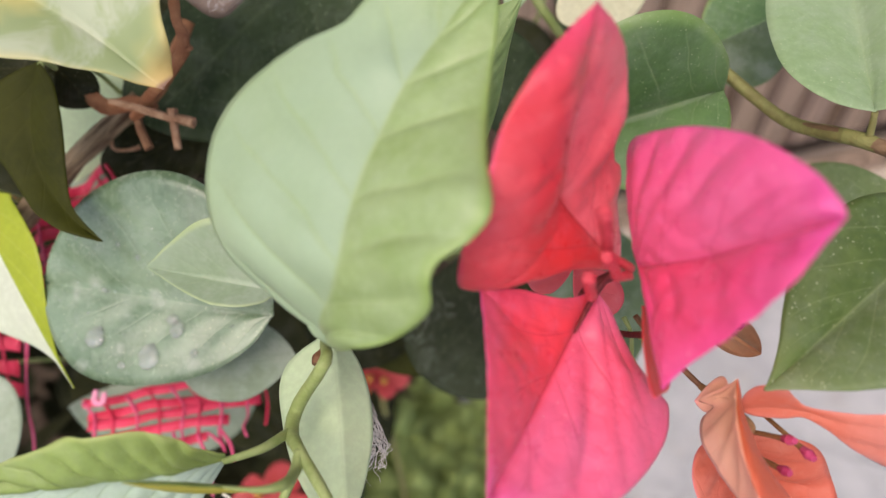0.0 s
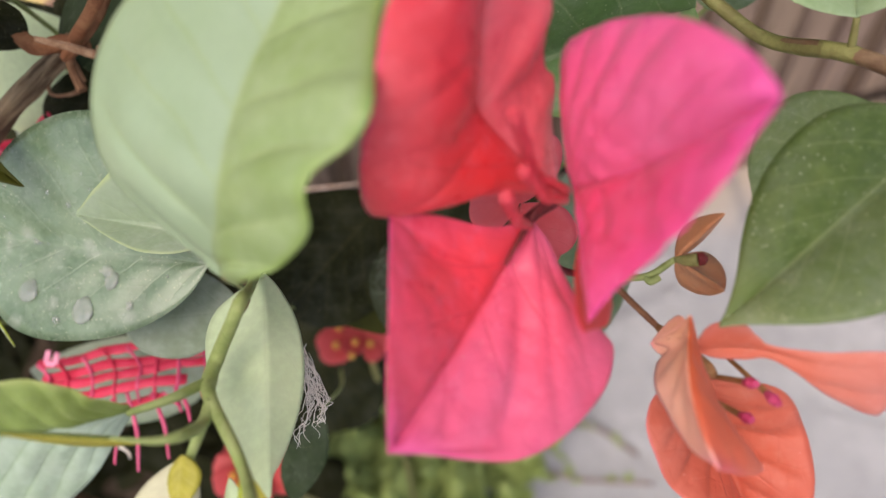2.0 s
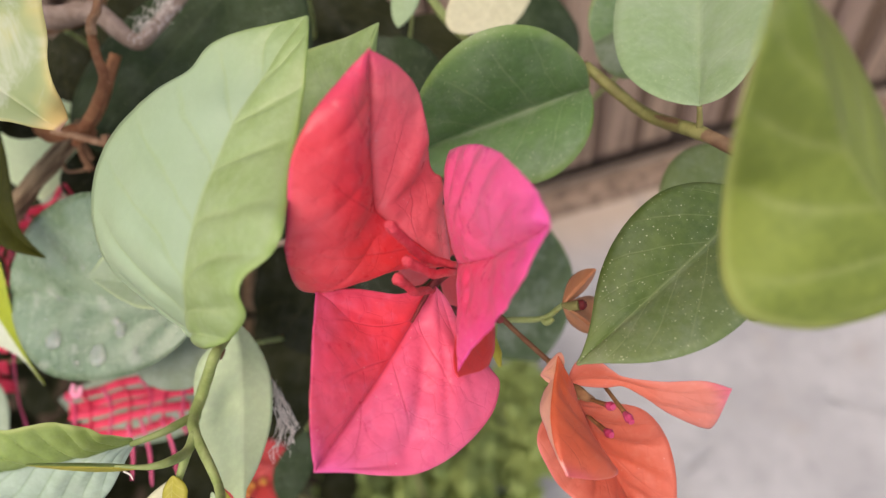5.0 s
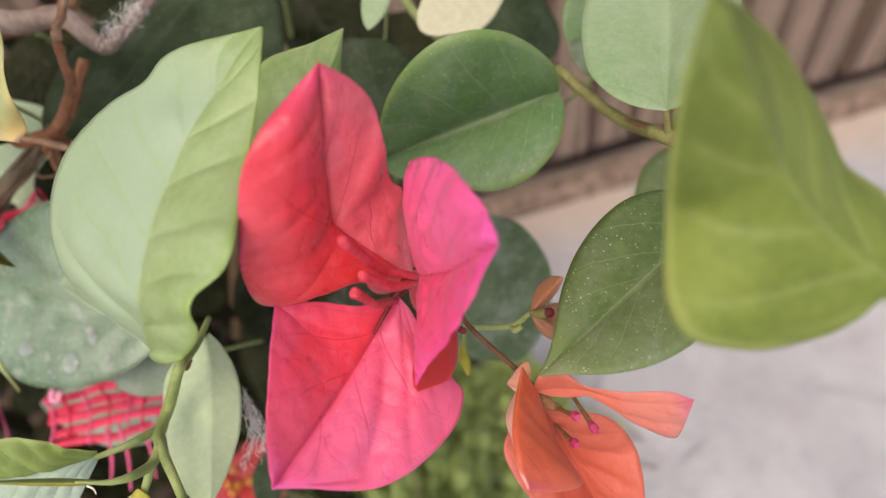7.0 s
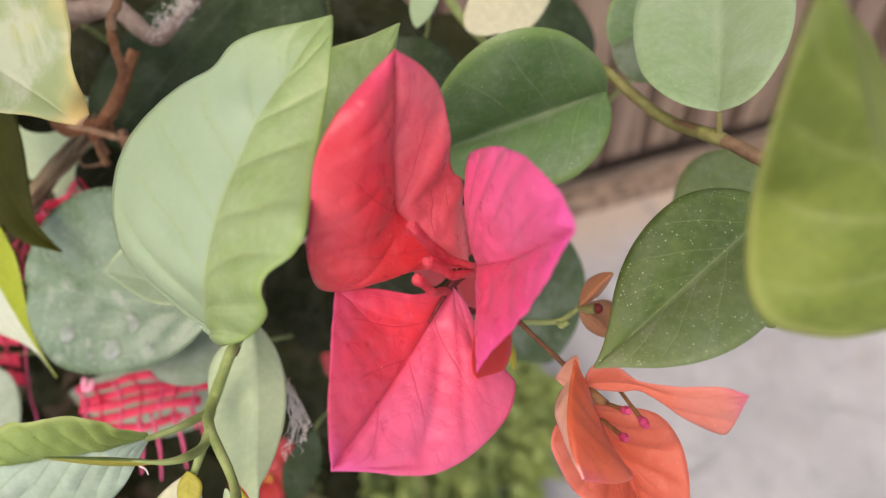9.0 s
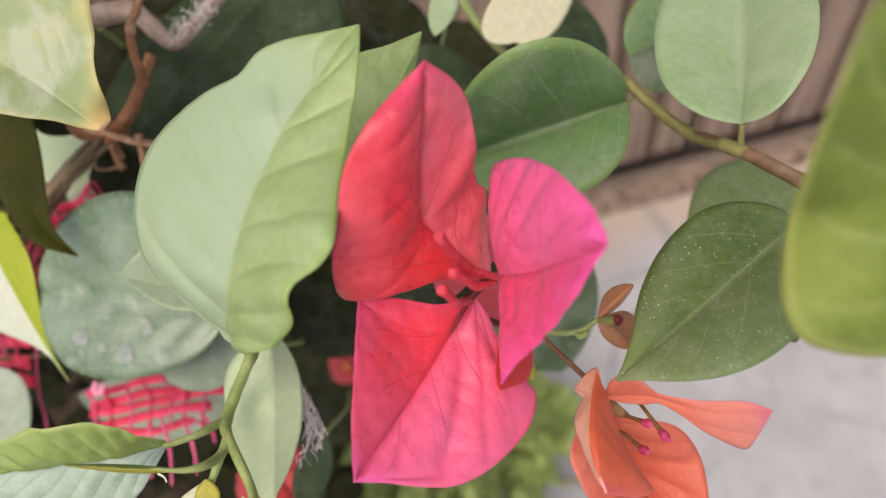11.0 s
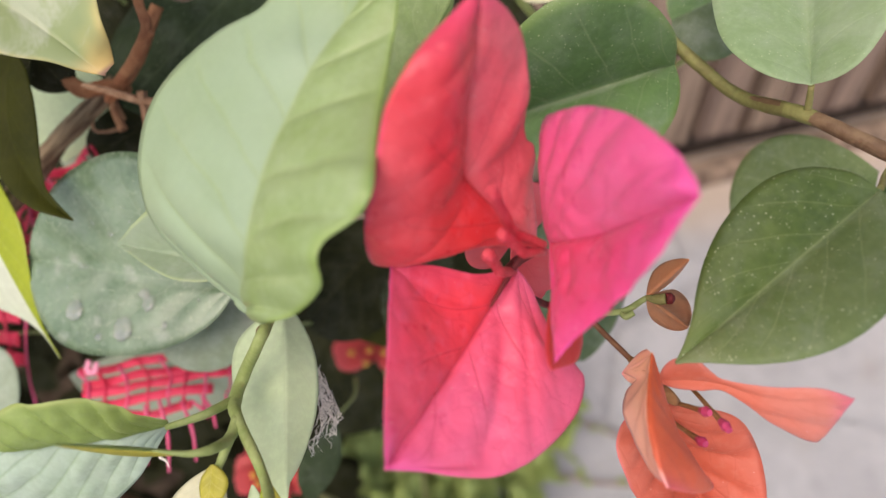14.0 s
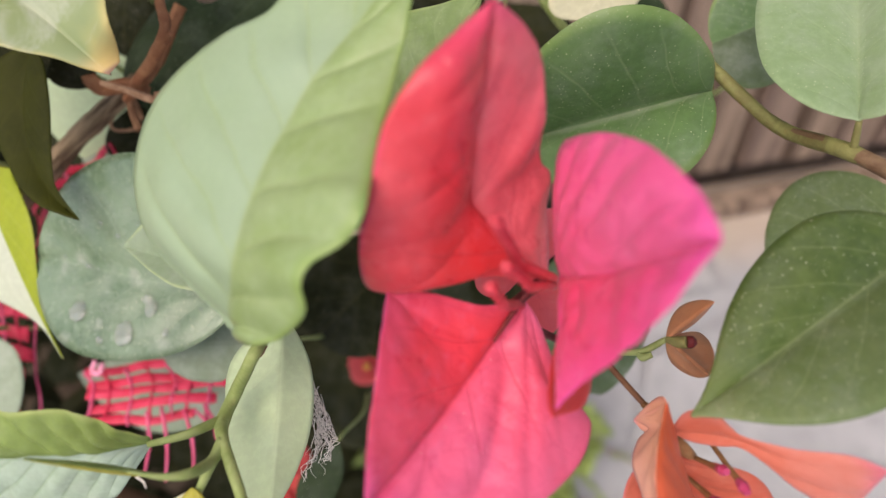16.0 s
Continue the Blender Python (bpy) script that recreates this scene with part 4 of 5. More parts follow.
stalk(shrub, [(0.0561, 0.1237, 0.6600), (0.0672, 0.1108, 0.6568), (0.0738, 0.0958, 0.6647), (0.0851, 0.0837, 0.6661)], [0.0012, 0.0013, 0.00145, 0.0004], TWIG, "twig", "olive green leafy twig", 0.12)
stalk(shrub, [(0.0672, 0.1108, 0.6568), (0.0738, 0.0958, 0.6647), (0.0851, 0.0837, 0.6661), (0.1034, 0.0738, 0.6630)], [0.0004, 0.0013, 0.0015, 0.0015], TWIG_RED, "twig", "red-brown woody twig", 0.15)
stalk(shrub, [(0.1016, 0.0738, 0.6638), (0.0941, 0.0532, 0.6808), (0.0815, 0.0379, 0.6991)], [0.0010, 0.0008, 0.0007], TWIG, "petiole")
stalk(shrub, [(0.0738, 0.0958, 0.6647), (0.0729, 0.0970, 0.6704)], [0.0007, 0.0005], TWIG, "petiole")
stalk(shrub, [(0.0851, 0.0837, 0.6661), (0.0823, 0.0815, 0.6654), (0.0773, 0.0746, 0.6692)], [0.0009, 0.0007, 0.0005], TWIG, "petiole")
stalk(shrub, [(0.0561, 0.1237, 0.6600), (0.0561, 0.1187, 0.6581)], [0.0008, 0.0005], TWIG, "petiole")
leaf(shrub, (0.0825, 0.0809, 0.6649), None, (0.0803, 0.0728, 0.6637), (0.0808, 0.0786, 0.6632), (0.0818, 0.0758, 0.6660), ROUND, petiole=False, label="tiny green bud leaf", along=16, across=4)
leaf(shrub, (0.0752, 0.0634, 0.6566), None, (0.0777, 0.0600, 0.6544), (0.0757, 0.0607, 0.6548), (0.0784, 0.0628, 0.6564), MATURE, petiole=False, label="tiny green bud leaf", along=16, across=4)

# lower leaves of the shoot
# first half wears the painted reflection, second the plain shoot green
leaf(shrub, (-0.0331, 0.0463, 0.6450), (-0.0531, 0.0422, 0.6453), (-0.0767, 0.0429, 0.6396), (-0.0566, 0.0355, 0.6286), (-0.0445, 0.0458, 0.6554), SHEEN, right=SHOOT, petiole=False, label="young leaf folded along its midrib, one half painted pale as sky sheen", peak=(0.5, 0.42), fan=(0.3, 0.1), wl=(0.07, 0.16, 0.31, 0.53, 0.75, 0.92, 0.98, 0.88, 0.64, 0.49, 0.39, 0.29, 0.14, 0.03), wr=(0.10, 0.18, 0.31, 0.48, 0.70, 0.91, 1.05, 1.07, 0.97, 0.79, 0.57, 0.35, 0.16, 0.04), saw=0.3, along=110, pillow=(0.0009, 0.0026), veins=9, bulge=(0.03, 0.08), crumple=0.0013, across=14)
leaf(shrub, (-0.0246, 0.0385, 0.6536), None, (-0.0404, 0.0366, 0.6610), (-0.0365, 0.0403, 0.6479), (-0.0346, 0.0400, 0.6525), BUDLEAF, SHOOT, right=SHOOT, petiole=False, label="narrow yellow-green folded leaf", peak=(0.45, 0.45), along=24, across=4)
leaf(shrub, (-0.0200, 0.0748, 0.6384), None, (-0.0144, 0.0383, 0.6340), (-0.0286, 0.0612, 0.6339), (-0.0122, 0.0618, 0.6333), PALE, petiole=False, label="slender pale grey-green leaf behind the stem", peak=(0.42, 0.40), fan=(0.3, 0.3), wl=(0.03, 0.14, 0.32, 0.59, 0.87, 1.00, 0.98, 0.92, 0.81, 0.64, 0.47, 0.25, 0.15, 0.08), wr=(0.04, 0.16, 0.34, 0.55, 0.77, 0.91, 0.93, 0.84, 0.65, 0.45, 0.25, 0.08, 0.04, 0.02), bulge=(0.02, 0.02))
leaf(shrub, (-0.0250, 0.0413, 0.6415), None, (-0.0312, 0.0317, 0.6303), (-0.0239, 0.0356, 0.6356), (-0.0339, 0.0370, 0.6348), CREAM, petiole=False, label="small cream young leaf", peak=(0.5, 0.5), p=(0.7, 0.7), a=(2.2, 2.2), b=(0.7, 0.7), bulge=(0.1, 0.1), along=24, across=6)
leaf(shrub, (-0.0246, 0.0408, 0.6436), None, (-0.0251, 0.0343, 0.6397), (-0.0218, 0.0380, 0.6425), (-0.0267, 0.0382, 0.6417), BUDLEAF, petiole=False, label="tiny yellow bud leaf", peak=(0.45, 0.45), along=20, across=5, bulge=(0.1, 0.1))
leaf(shrub, (-0.0155, 0.0384, 0.6450), None, (-0.0110, 0.0243, 0.6385), (-0.0095, 0.0299, 0.6404), (-0.0156, 0.0299, 0.6407), BUDLEAF, right=LIME, petiole=False, label="yellow-green young folded leaf", peak=(0.5, 0.5), along=24, across=6)
leaf(shrub, (-0.0200, 0.0403, 0.6365), None, (-0.0196, 0.0279, 0.6266), (-0.0177, 0.0357, 0.6327), (-0.0213, 0.0360, 0.6319), PALE, petiole=False, label="pale underside of a young leaf", along=20, across=5)

# leaves on the darker side, several with shade put into their colour
dusty = leaf(shrub, (-0.0346, 0.0853, 0.6272), None, (-0.0873, 0.0975, 0.6224), (-0.0667, 0.0763, 0.6144), (-0.0587, 0.1082, 0.6470), DUSTY, petiole=False, label="broad grey-green leaf spotted with dust and water marks", peak=(0.5, 0.5), fan=(0.4, 0.4), wl=(0.03, 0.15, 0.33, 0.52, 0.71, 0.86, 0.96, 1.00, 0.93, 0.74, 0.51, 0.30, 0.14, 0.03), wr=(0.06, 0.23, 0.39, 0.57, 0.75, 0.91, 0.98, 0.95, 0.84, 0.69, 0.49, 0.31, 0.16, 0.04), bulge=(0.02, 0.02), pillow=(0.0007, 0.0007), along=60, veins=5)


def drops(blade, across, along, spots, few, seed):
    """Beads of water on a blade: chosen ones (across, along, size) and scattered small ones."""
    rnd = random.Random(seed)
    cols = 2 * across + 1
    spots = list(spots) + [(rnd.uniform(-0.8, 0.8), rnd.uniform(0.15, 0.9), rnd.uniform(0.00018, 0.00042)) for _ in range(few)]
    for u, s, r in spots:
        i, j = round(math.acos(1 - 2 * s) / math.pi * along), round((u + 1) * across)
        v = blade.data.vertices[i * cols + j]
        a, b = blade.data.vertices[i * cols + min(j + 1, cols - 1)].co - v.co, blade.data.vertices[(i + 1) * cols + j].co - v.co
        up = a.cross(b).normalized()
        side = up.orthogonal().normalized()
        bm = bmesh.new()
        bmesh.ops.create_icosphere(bm, subdivisions=3 if r > 0.0005 else 2, radius=1.0)
        for w in bm.verts:
            k = 1 + 0.18 * noise.noise(w.co * 1.2 + Vector((u * 9, s * 9, 0)))
            w.co = v.co + side * (w.co.x * r * k) + up.cross(side) * (w.co.y * r * k) + up * (max(w.co.z, -0.15) * min(r * 0.5, 0.0006))
        for face in bm.faces:
            face.smooth = True
        part("water_drop", bm, WATER, blade)


drops(dusty, 9, 60, ((-0.50, 0.66, 0.0024), (-0.62, 0.44, 0.0026), (-0.30, 0.36, 0.0018), (-0.18, 0.40, 0.0013), (-0.75, 0.52, 0.0009), (0.05, 0.72, 0.0009), (0.30, 0.55, 0.0007), (0.45, 0.62, 0.0006), (-0.70, 0.30, 0.0010)), 26, 3)
leaf(shrub, (-0.0331, 0.0875, 0.6328), None, (-0.0604, 0.0931, 0.6332), (-0.0418, 0.0814, 0.6348), (-0.0479, 0.0943, 0.6442), SMALL, petiole=False, label="small pointed light green leaf", peak=(0.45, 0.45), fan=(0.2, 0.2), wl=(0.03, 0.14, 0.30, 0.50, 0.66, 0.81, 0.89, 0.90, 0.75, 0.56, 0.36, 0.20, 0.09, 0.02), wr=(0.05, 0.30, 0.67, 1.00, 1.24, 1.22, 1.08, 0.87, 0.66, 0.48, 0.31, 0.18, 0.09, 0.03), along=30)
leaf(shrub, (-0.0327, 0.0863, 0.6100), None, (-0.0584, 0.0849, 0.6080), (-0.0461, 0.0791, 0.6025), (-0.0456, 0.0938, 0.6142), GREY, label="dull shaded grey-green leaf", p=(0.6, 0.6), a=(2.2, 2.2), b=(0.7, 0.7))
folded(shrub, [(-0.0938, 0.1263, 0.6958), (-0.0755, 0.1107, 0.6899), (-0.0558, 0.0987, 0.6855), (-0.0429, 0.0910, 0.6798)],
       [(-0.0692, 0.1239, 0.7021), (-0.0473, 0.1134, 0.6999), (-0.0422, 0.1029, 0.6940), (-0.0420, 0.0978, 0.6900), (-0.0407, 0.0940, 0.6869), (-0.0416, 0.0936, 0.6817), (-0.0416, 0.0924, 0.6808)],
       [(-0.0852, 0.1013, 0.6884), (-0.0711, 0.0931, 0.6861), (-0.0595, 0.0909, 0.6847), (-0.0522, 0.0911, 0.6831), (-0.0474, 0.0915, 0.6805)],
       YELLOWED, name="leaf", label="yellowed leaf with a browned tip", bulge=(0.05, 0.05), crumple=0.0010, grain=0.0001, groove=0.0001, along=60, across=12, seed=4.0)
leaf(shrub, (-0.0822, 0.1249, 0.6606), (-0.0821, 0.1085, 0.6475), (-0.0668, 0.0933, 0.6410), (-0.0754, 0.1101, 0.6509), (-0.0953, 0.1123, 0.6514), OLIVE, label="olive leaf with a long drip tip, darkened for shade", peak=(0.4, 0.4), wl=(0.08, 0.30, 0.58, 0.77, 0.91, 0.95, 0.89, 0.74, 0.53, 0.31, 0.22, 0.17, 0.11, 0.06), wr=(0.06, 0.26, 0.50, 0.72, 0.93, 0.90, 0.74, 0.58, 0.54, 0.56, 0.60, 0.56, 0.48, 0.21), bulge=(0.05, 0.05))
leaf(shrub, (-0.0850, 0.1344, 0.6593), None, (-0.1016, 0.1155, 0.6453), (-0.0841, 0.1230, 0.6502), (-0.1010, 0.1321, 0.6586), SHADED, label="green leaf coloured dark for shade")
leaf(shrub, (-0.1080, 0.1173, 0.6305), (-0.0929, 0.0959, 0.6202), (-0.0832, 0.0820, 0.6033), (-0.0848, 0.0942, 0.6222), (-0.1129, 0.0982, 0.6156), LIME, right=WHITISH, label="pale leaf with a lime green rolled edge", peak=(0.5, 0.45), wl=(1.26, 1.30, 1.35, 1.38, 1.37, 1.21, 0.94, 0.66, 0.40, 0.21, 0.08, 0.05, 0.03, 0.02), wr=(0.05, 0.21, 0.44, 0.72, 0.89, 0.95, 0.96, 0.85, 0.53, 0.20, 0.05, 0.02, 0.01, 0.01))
leaf(shrub, (-0.0195, 0.1764, 0.6669), None, (-0.0698, 0.1325, 0.6376), (-0.0149, 0.1385, 0.6442), (-0.0647, 0.1613, 0.6526), DIM, label="large grey-green leaf darkened for shade", p=(0.6, 0.6), a=(2.0, 2.0), b=(0.7, 0.7), bulge=(0.05, 0.05), pillow=(0.0003, 0.0003))
leaf(shrub, (-0.0842, 0.1699, 0.6480), None, (-0.0831, 0.1433, 0.6279), (-0.0727, 0.1558, 0.6365), (-0.0947, 0.1561, 0.6384), SHADED, label="leaf coloured very dark for shade")
leaf(shrub, (0.0157, 0.1289, 0.6347), None, (0.0103, 0.1507, 0.6516), (0.0031, 0.1417, 0.6453), (0.0245, 0.1414, 0.6434), DIM, label="blue-green leaf dimmed for shade", p=(0.6, 0.6), a=(2.2, 2.2), b=(0.6, 0.6))
leaf(shrub, (0.0176, 0.1529, 0.6714), None, (0.0143, 0.1399, 0.6619), (0.0131, 0.1456, 0.6663), (0.0200, 0.1460, 0.6661), LIGHT, label="small pale-edged leaf hanging", along=24, across=5)
leaf(shrub, (0.0428, 0.1593, 0.6681), None, (0.0334, 0.1432, 0.6567), (0.0270, 0.1503, 0.6625), (0.0468, 0.1506, 0.6612), CREAM, label="dry cream coloured leaf", p=(0.6, 0.6), a=(2.6, 2.6), b=(0.5, 0.5))
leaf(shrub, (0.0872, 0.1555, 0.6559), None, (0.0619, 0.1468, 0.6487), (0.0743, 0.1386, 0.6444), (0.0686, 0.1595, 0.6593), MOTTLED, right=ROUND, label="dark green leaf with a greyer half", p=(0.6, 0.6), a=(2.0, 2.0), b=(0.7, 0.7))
leaf(shrub, (0.0102, 0.1287, 0.5969), None, (0.0141, 0.0973, 0.5706), (-0.0111, 0.1115, 0.5825), (0.0226, 0.1121, 0.5830), WEBBED, label="cobweb-streaked leaf behind the flower, coloured very dark for shade", p=(0.6, 0.6), a=(2.2, 2.2), b=(0.6, 0.6))
leaf(shrub, (-0.0372, 0.1231, 0.5726), None, (0.0010, 0.1097, 0.5614), (-0.0156, 0.1205, 0.5705), (-0.0222, 0.1123, 0.5635), OLIVE, label="olive leaf darkened for deep shade")
leaf(shrub, (-0.0989, 0.1503, 0.6435), None, (-0.0939, 0.1340, 0.6173), (-0.1055, 0.1411, 0.6302), (-0.0745, 0.1475, 0.6335), PALE, label="pale leaf behind the branches")
leaf(shrub, (-0.0971, 0.1359, 0.6062), None, (-0.0783, 0.1530, 0.6186), (-0.1000, 0.1475, 0.6157), (-0.0804, 0.1399, 0.6084), GREY, label="blue-grey leaf behind the branches")
leaf(shrub, (-0.0826, 0.1291, 0.6575), None, (-0.0777, 0.1299, 0.6450), (-0.0762, 0.1317, 0.6528), (-0.0862, 0.1287, 0.6472), SHADED)
leaf(shrub, (-0.1225, 0.0926, 0.5926), None, (-0.1061, 0.0759, 0.5782), (-0.1064, 0.0904, 0.5898), (-0.1215, 0.0781, 0.5810), GREY, label="pale grey-green leaf low in the shrub")
leaf(shrub, (-0.0212, 0.0792, 0.5754), None, (-0.0279, 0.0622, 0.5623), (-0.0307, 0.0706, 0.5692), (-0.0199, 0.0707, 0.5686), DIM, label="small grey-green leaf dimmed for shade")

# leaves added in a shade-dark colour to close the black gaps
leaf(shrub, (-0.0072, 0.1369, 0.5885), None, (-0.0349, 0.1122, 0.5706), (-0.0080, 0.1152, 0.5712), (-0.0351, 0.1339, 0.5879), SHADED, label="black-green leaf filling a shaded gap", p=(0.6, 0.6), a=(2.2, 2.2), b=(0.6, 0.6))
leaf(shrub, (0.0143, 0.1267, 0.6110), None, (0.0261, 0.1067, 0.5879), (0.0107, 0.1097, 0.5977), (0.0356, 0.1185, 0.6031), SHADED, label="leaf behind the flower, darkened for shade", p=(0.6, 0.6), a=(2.2, 2.2), b=(0.6, 0.6))
leaf(shrub, (-0.0855, 0.1841, 0.6439), None, (-0.0732, 0.1556, 0.6204), (-0.0877, 0.1684, 0.6316), (-0.0677, 0.1713, 0.6326), SHADED, label="leaf behind the russet branch, darkened for shade", p=(0.6, 0.6))
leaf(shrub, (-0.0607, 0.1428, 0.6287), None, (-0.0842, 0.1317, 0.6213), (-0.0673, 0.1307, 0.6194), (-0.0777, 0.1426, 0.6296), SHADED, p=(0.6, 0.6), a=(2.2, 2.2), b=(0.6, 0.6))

# added backing leaves, dark in place of shade between the upper leaves
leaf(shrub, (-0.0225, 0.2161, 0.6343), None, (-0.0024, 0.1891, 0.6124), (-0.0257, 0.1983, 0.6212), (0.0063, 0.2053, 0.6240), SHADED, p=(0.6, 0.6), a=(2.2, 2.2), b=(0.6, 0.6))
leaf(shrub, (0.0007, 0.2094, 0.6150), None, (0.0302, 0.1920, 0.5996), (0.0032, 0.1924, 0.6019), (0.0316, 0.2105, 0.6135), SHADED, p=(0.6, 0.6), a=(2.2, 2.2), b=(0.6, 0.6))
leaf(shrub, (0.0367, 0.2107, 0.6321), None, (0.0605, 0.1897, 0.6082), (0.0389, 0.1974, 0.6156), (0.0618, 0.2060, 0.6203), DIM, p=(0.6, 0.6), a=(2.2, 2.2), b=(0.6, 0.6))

# big leaf added far back, its dark colour standing for deep shade
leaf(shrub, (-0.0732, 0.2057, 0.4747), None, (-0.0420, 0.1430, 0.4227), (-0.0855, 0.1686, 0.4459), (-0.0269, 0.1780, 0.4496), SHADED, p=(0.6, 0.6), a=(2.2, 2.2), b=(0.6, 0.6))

leaf(shrub, (-0.1076, 0.1004, 0.5598), None, (-0.0544, 0.1059, 0.5625), (-0.0795, 0.0885, 0.5494), (-0.0809, 0.1081, 0.5651), GREY, petiole=False, label="pale green leaf behind the netting", p=(0.6, 0.6), a=(2.2, 2.2), b=(0.6, 0.6))

# pink flower: three bracts round three buds
flower = stalk(shrub, [(0.0262, 0.0687, 0.6622), (0.0231, 0.0690, 0.6585), (0.0215, 0.0653, 0.6579), (0.0302, 0.0711, 0.6425), (0.0338, 0.0591, 0.6601)], [0.0008, 0.0009, 0.0008, 0.0006, 0.0006], STALK, "flower", "hot pink bougainvillea flower with three veined bracts")
folded(flower, [(0.0261, 0.0665, 0.6657), (0.0170, 0.0666, 0.6783), (0.0154, 0.0680, 0.6820), (0.0162, 0.0707, 0.6900), (0.0171, 0.0731, 0.6975), (0.0179, 0.0754, 0.7042)],
       [(0.0181, 0.0636, 0.6696), (0.0097, 0.0620, 0.6686), (0.0022, 0.0601, 0.6705), (0.0029, 0.0585, 0.6823), (0.0046, 0.0601, 0.6899), (0.0070, 0.0630, 0.6969), (0.0096, 0.0664, 0.7005), (0.0129, 0.0708, 0.7020)],
       [(0.0254, 0.0720, 0.6720), (0.0256, 0.0760, 0.6770), (0.0241, 0.0758, 0.6800), (0.0237, 0.0764, 0.6881), (0.0235, 0.0778, 0.6940), (0.0214, 0.0773, 0.6992)],
       RED, label="red crinkled bract with a raised fold", bulge=(0.20, 0.06), pillow=(0.0006, 0.0002), veins=(4, 4), slant=(-0.12, 0.35), saw=0.2, crumple=0.0008, grain=0.00018, groove=0.0006, folds=((1, 0.15, 0.42, 1.0, 0.60, 0.07, 0.0008), (1, 0.1, 0.30, 0.9, 0.42, 0.08, -0.0006)), across=28, along=140, seed=2.0)
folded(flower, [(0.0228, 0.0657, 0.6621), (0.0186, 0.0581, 0.6607), (0.0141, 0.0497, 0.6602), (0.0096, 0.0412, 0.6609), (0.0052, 0.0333, 0.6619)],
       [(0.0253, 0.0630, 0.6601), (0.0282, 0.0574, 0.6568), (0.0316, 0.0536, 0.6540), (0.0331, 0.0510, 0.6528), (0.0311, 0.0452, 0.6523), (0.0257, 0.0391, 0.6532), (0.0203, 0.0354, 0.6549), (0.0153, 0.0342, 0.6571), (0.0101, 0.0339, 0.6596)],
       [(0.0172, 0.0621, 0.6650), (0.0106, 0.0612, 0.6684), (0.0045, 0.0594, 0.6711), (0.0045, 0.0594, 0.6711), (0.0055, 0.0507, 0.6719), (0.0053, 0.0441, 0.6704), (0.0052, 0.0393, 0.6684), (0.0053, 0.0355, 0.6652)],
       PINK, label="pink crinkled bract drawn to a sharp corner", bulge=(0.05, 0.03), pillow=(0.0006, 0.0004), veins=(4, 3), slant=(0.30, 0.25), fan=(6, 0), saw=0.3, crumple=0.0006, grain=0.00016, groove=0.0006, folds=((0, 0.1, 0.22, 0.75, 0.80, 0.085, -0.0007), (0, 0.25, 0.12, 0.95, 0.62, 0.12, 0.0004)), across=30, along=140, seed=5.0)
folded(flower, [(0.0274, 0.0641, 0.6696), (0.0318, 0.0586, 0.6780), (0.0362, 0.0533, 0.6880), (0.0398, 0.0488, 0.6969)],
       [(0.0266, 0.0704, 0.6730), (0.0263, 0.0781, 0.6794), (0.0282, 0.0763, 0.6837), (0.0308, 0.0721, 0.6885), (0.0338, 0.0662, 0.6930), (0.0363, 0.0604, 0.6960), (0.0386, 0.0540, 0.6974), (0.0397, 0.0504, 0.6973)],
       [(0.0273, 0.0555, 0.6698), (0.0272, 0.0495, 0.6696), (0.0270, 0.0446, 0.6696), (0.0270, 0.0446, 0.6696), (0.0297, 0.0455, 0.6753), (0.0336, 0.0456, 0.6835), (0.0369, 0.0463, 0.6907)],
       MAGENTA, label="bright magenta folded bract", bulge=(0.10, 0.05), pillow=(0.0014, 0.0004), veins=(7, 4), slant=(0.62, 0.40), fan=(5, 0), saw=0.1, crumple=0.0007, grain=0.00027, groove=0.0006, square=0.3, across=28, along=140, seed=9.0)
stalk(flower, [(0.0246, 0.0655, 0.6668), (0.0232, 0.0650, 0.6642), (0.0212, 0.0622, 0.6628), (0.0190, 0.0585, 0.6616)], [0.0005, 0.0005, 0.0004, 0.0002], STALK, "pedicel", "dark red flower stalk")
leaf(flower, (0.0286, 0.0611, 0.6647), None, (0.0269, 0.0452, 0.6667), (0.0261, 0.0498, 0.6677), (0.0328, 0.0565, 0.6584), SCARLET, label="scarlet lobe of a bract", name="bract", wl=(0.09, 0.22, 0.43, 0.72, 0.80, 0.80, 0.79, 0.78, 0.69, 0.56, 0.43, 0.25, 0.12, 0.03), wr=(0.69, 0.73, 0.79, 0.86, 0.96, 0.98, 0.99, 1.00, 0.93, 0.86, 0.67, 0.39, 0.17, 0.04), along=24)
leaf(flower, (0.0229, 0.0795, 0.6496), None, (0.0260, 0.0897, 0.6550), (0.0207, 0.0859, 0.6523), (0.0295, 0.0855, 0.6515), LOBE, label="small red back lobe", name="bract", along=20, across=5, a=(2.4, 2.4), b=(0.5, 0.5))
leaf(flower, (0.0229, 0.0795, 0.6496), None, (0.0291, 0.0732, 0.6442), (0.0304, 0.0787, 0.6485), (0.0238, 0.0735, 0.6449), LOBE, name="bract", along=20, across=5, a=(2.4, 2.4), b=(0.5, 0.5))
leaf(flower, (0.0229, 0.0799, 0.6500), None, (0.0148, 0.0794, 0.6501), (0.0184, 0.0760, 0.6472), (0.0186, 0.0815, 0.6515), LOBE, name="bract", along=20, across=5, a=(2.4, 2.4), b=(0.5, 0.5))
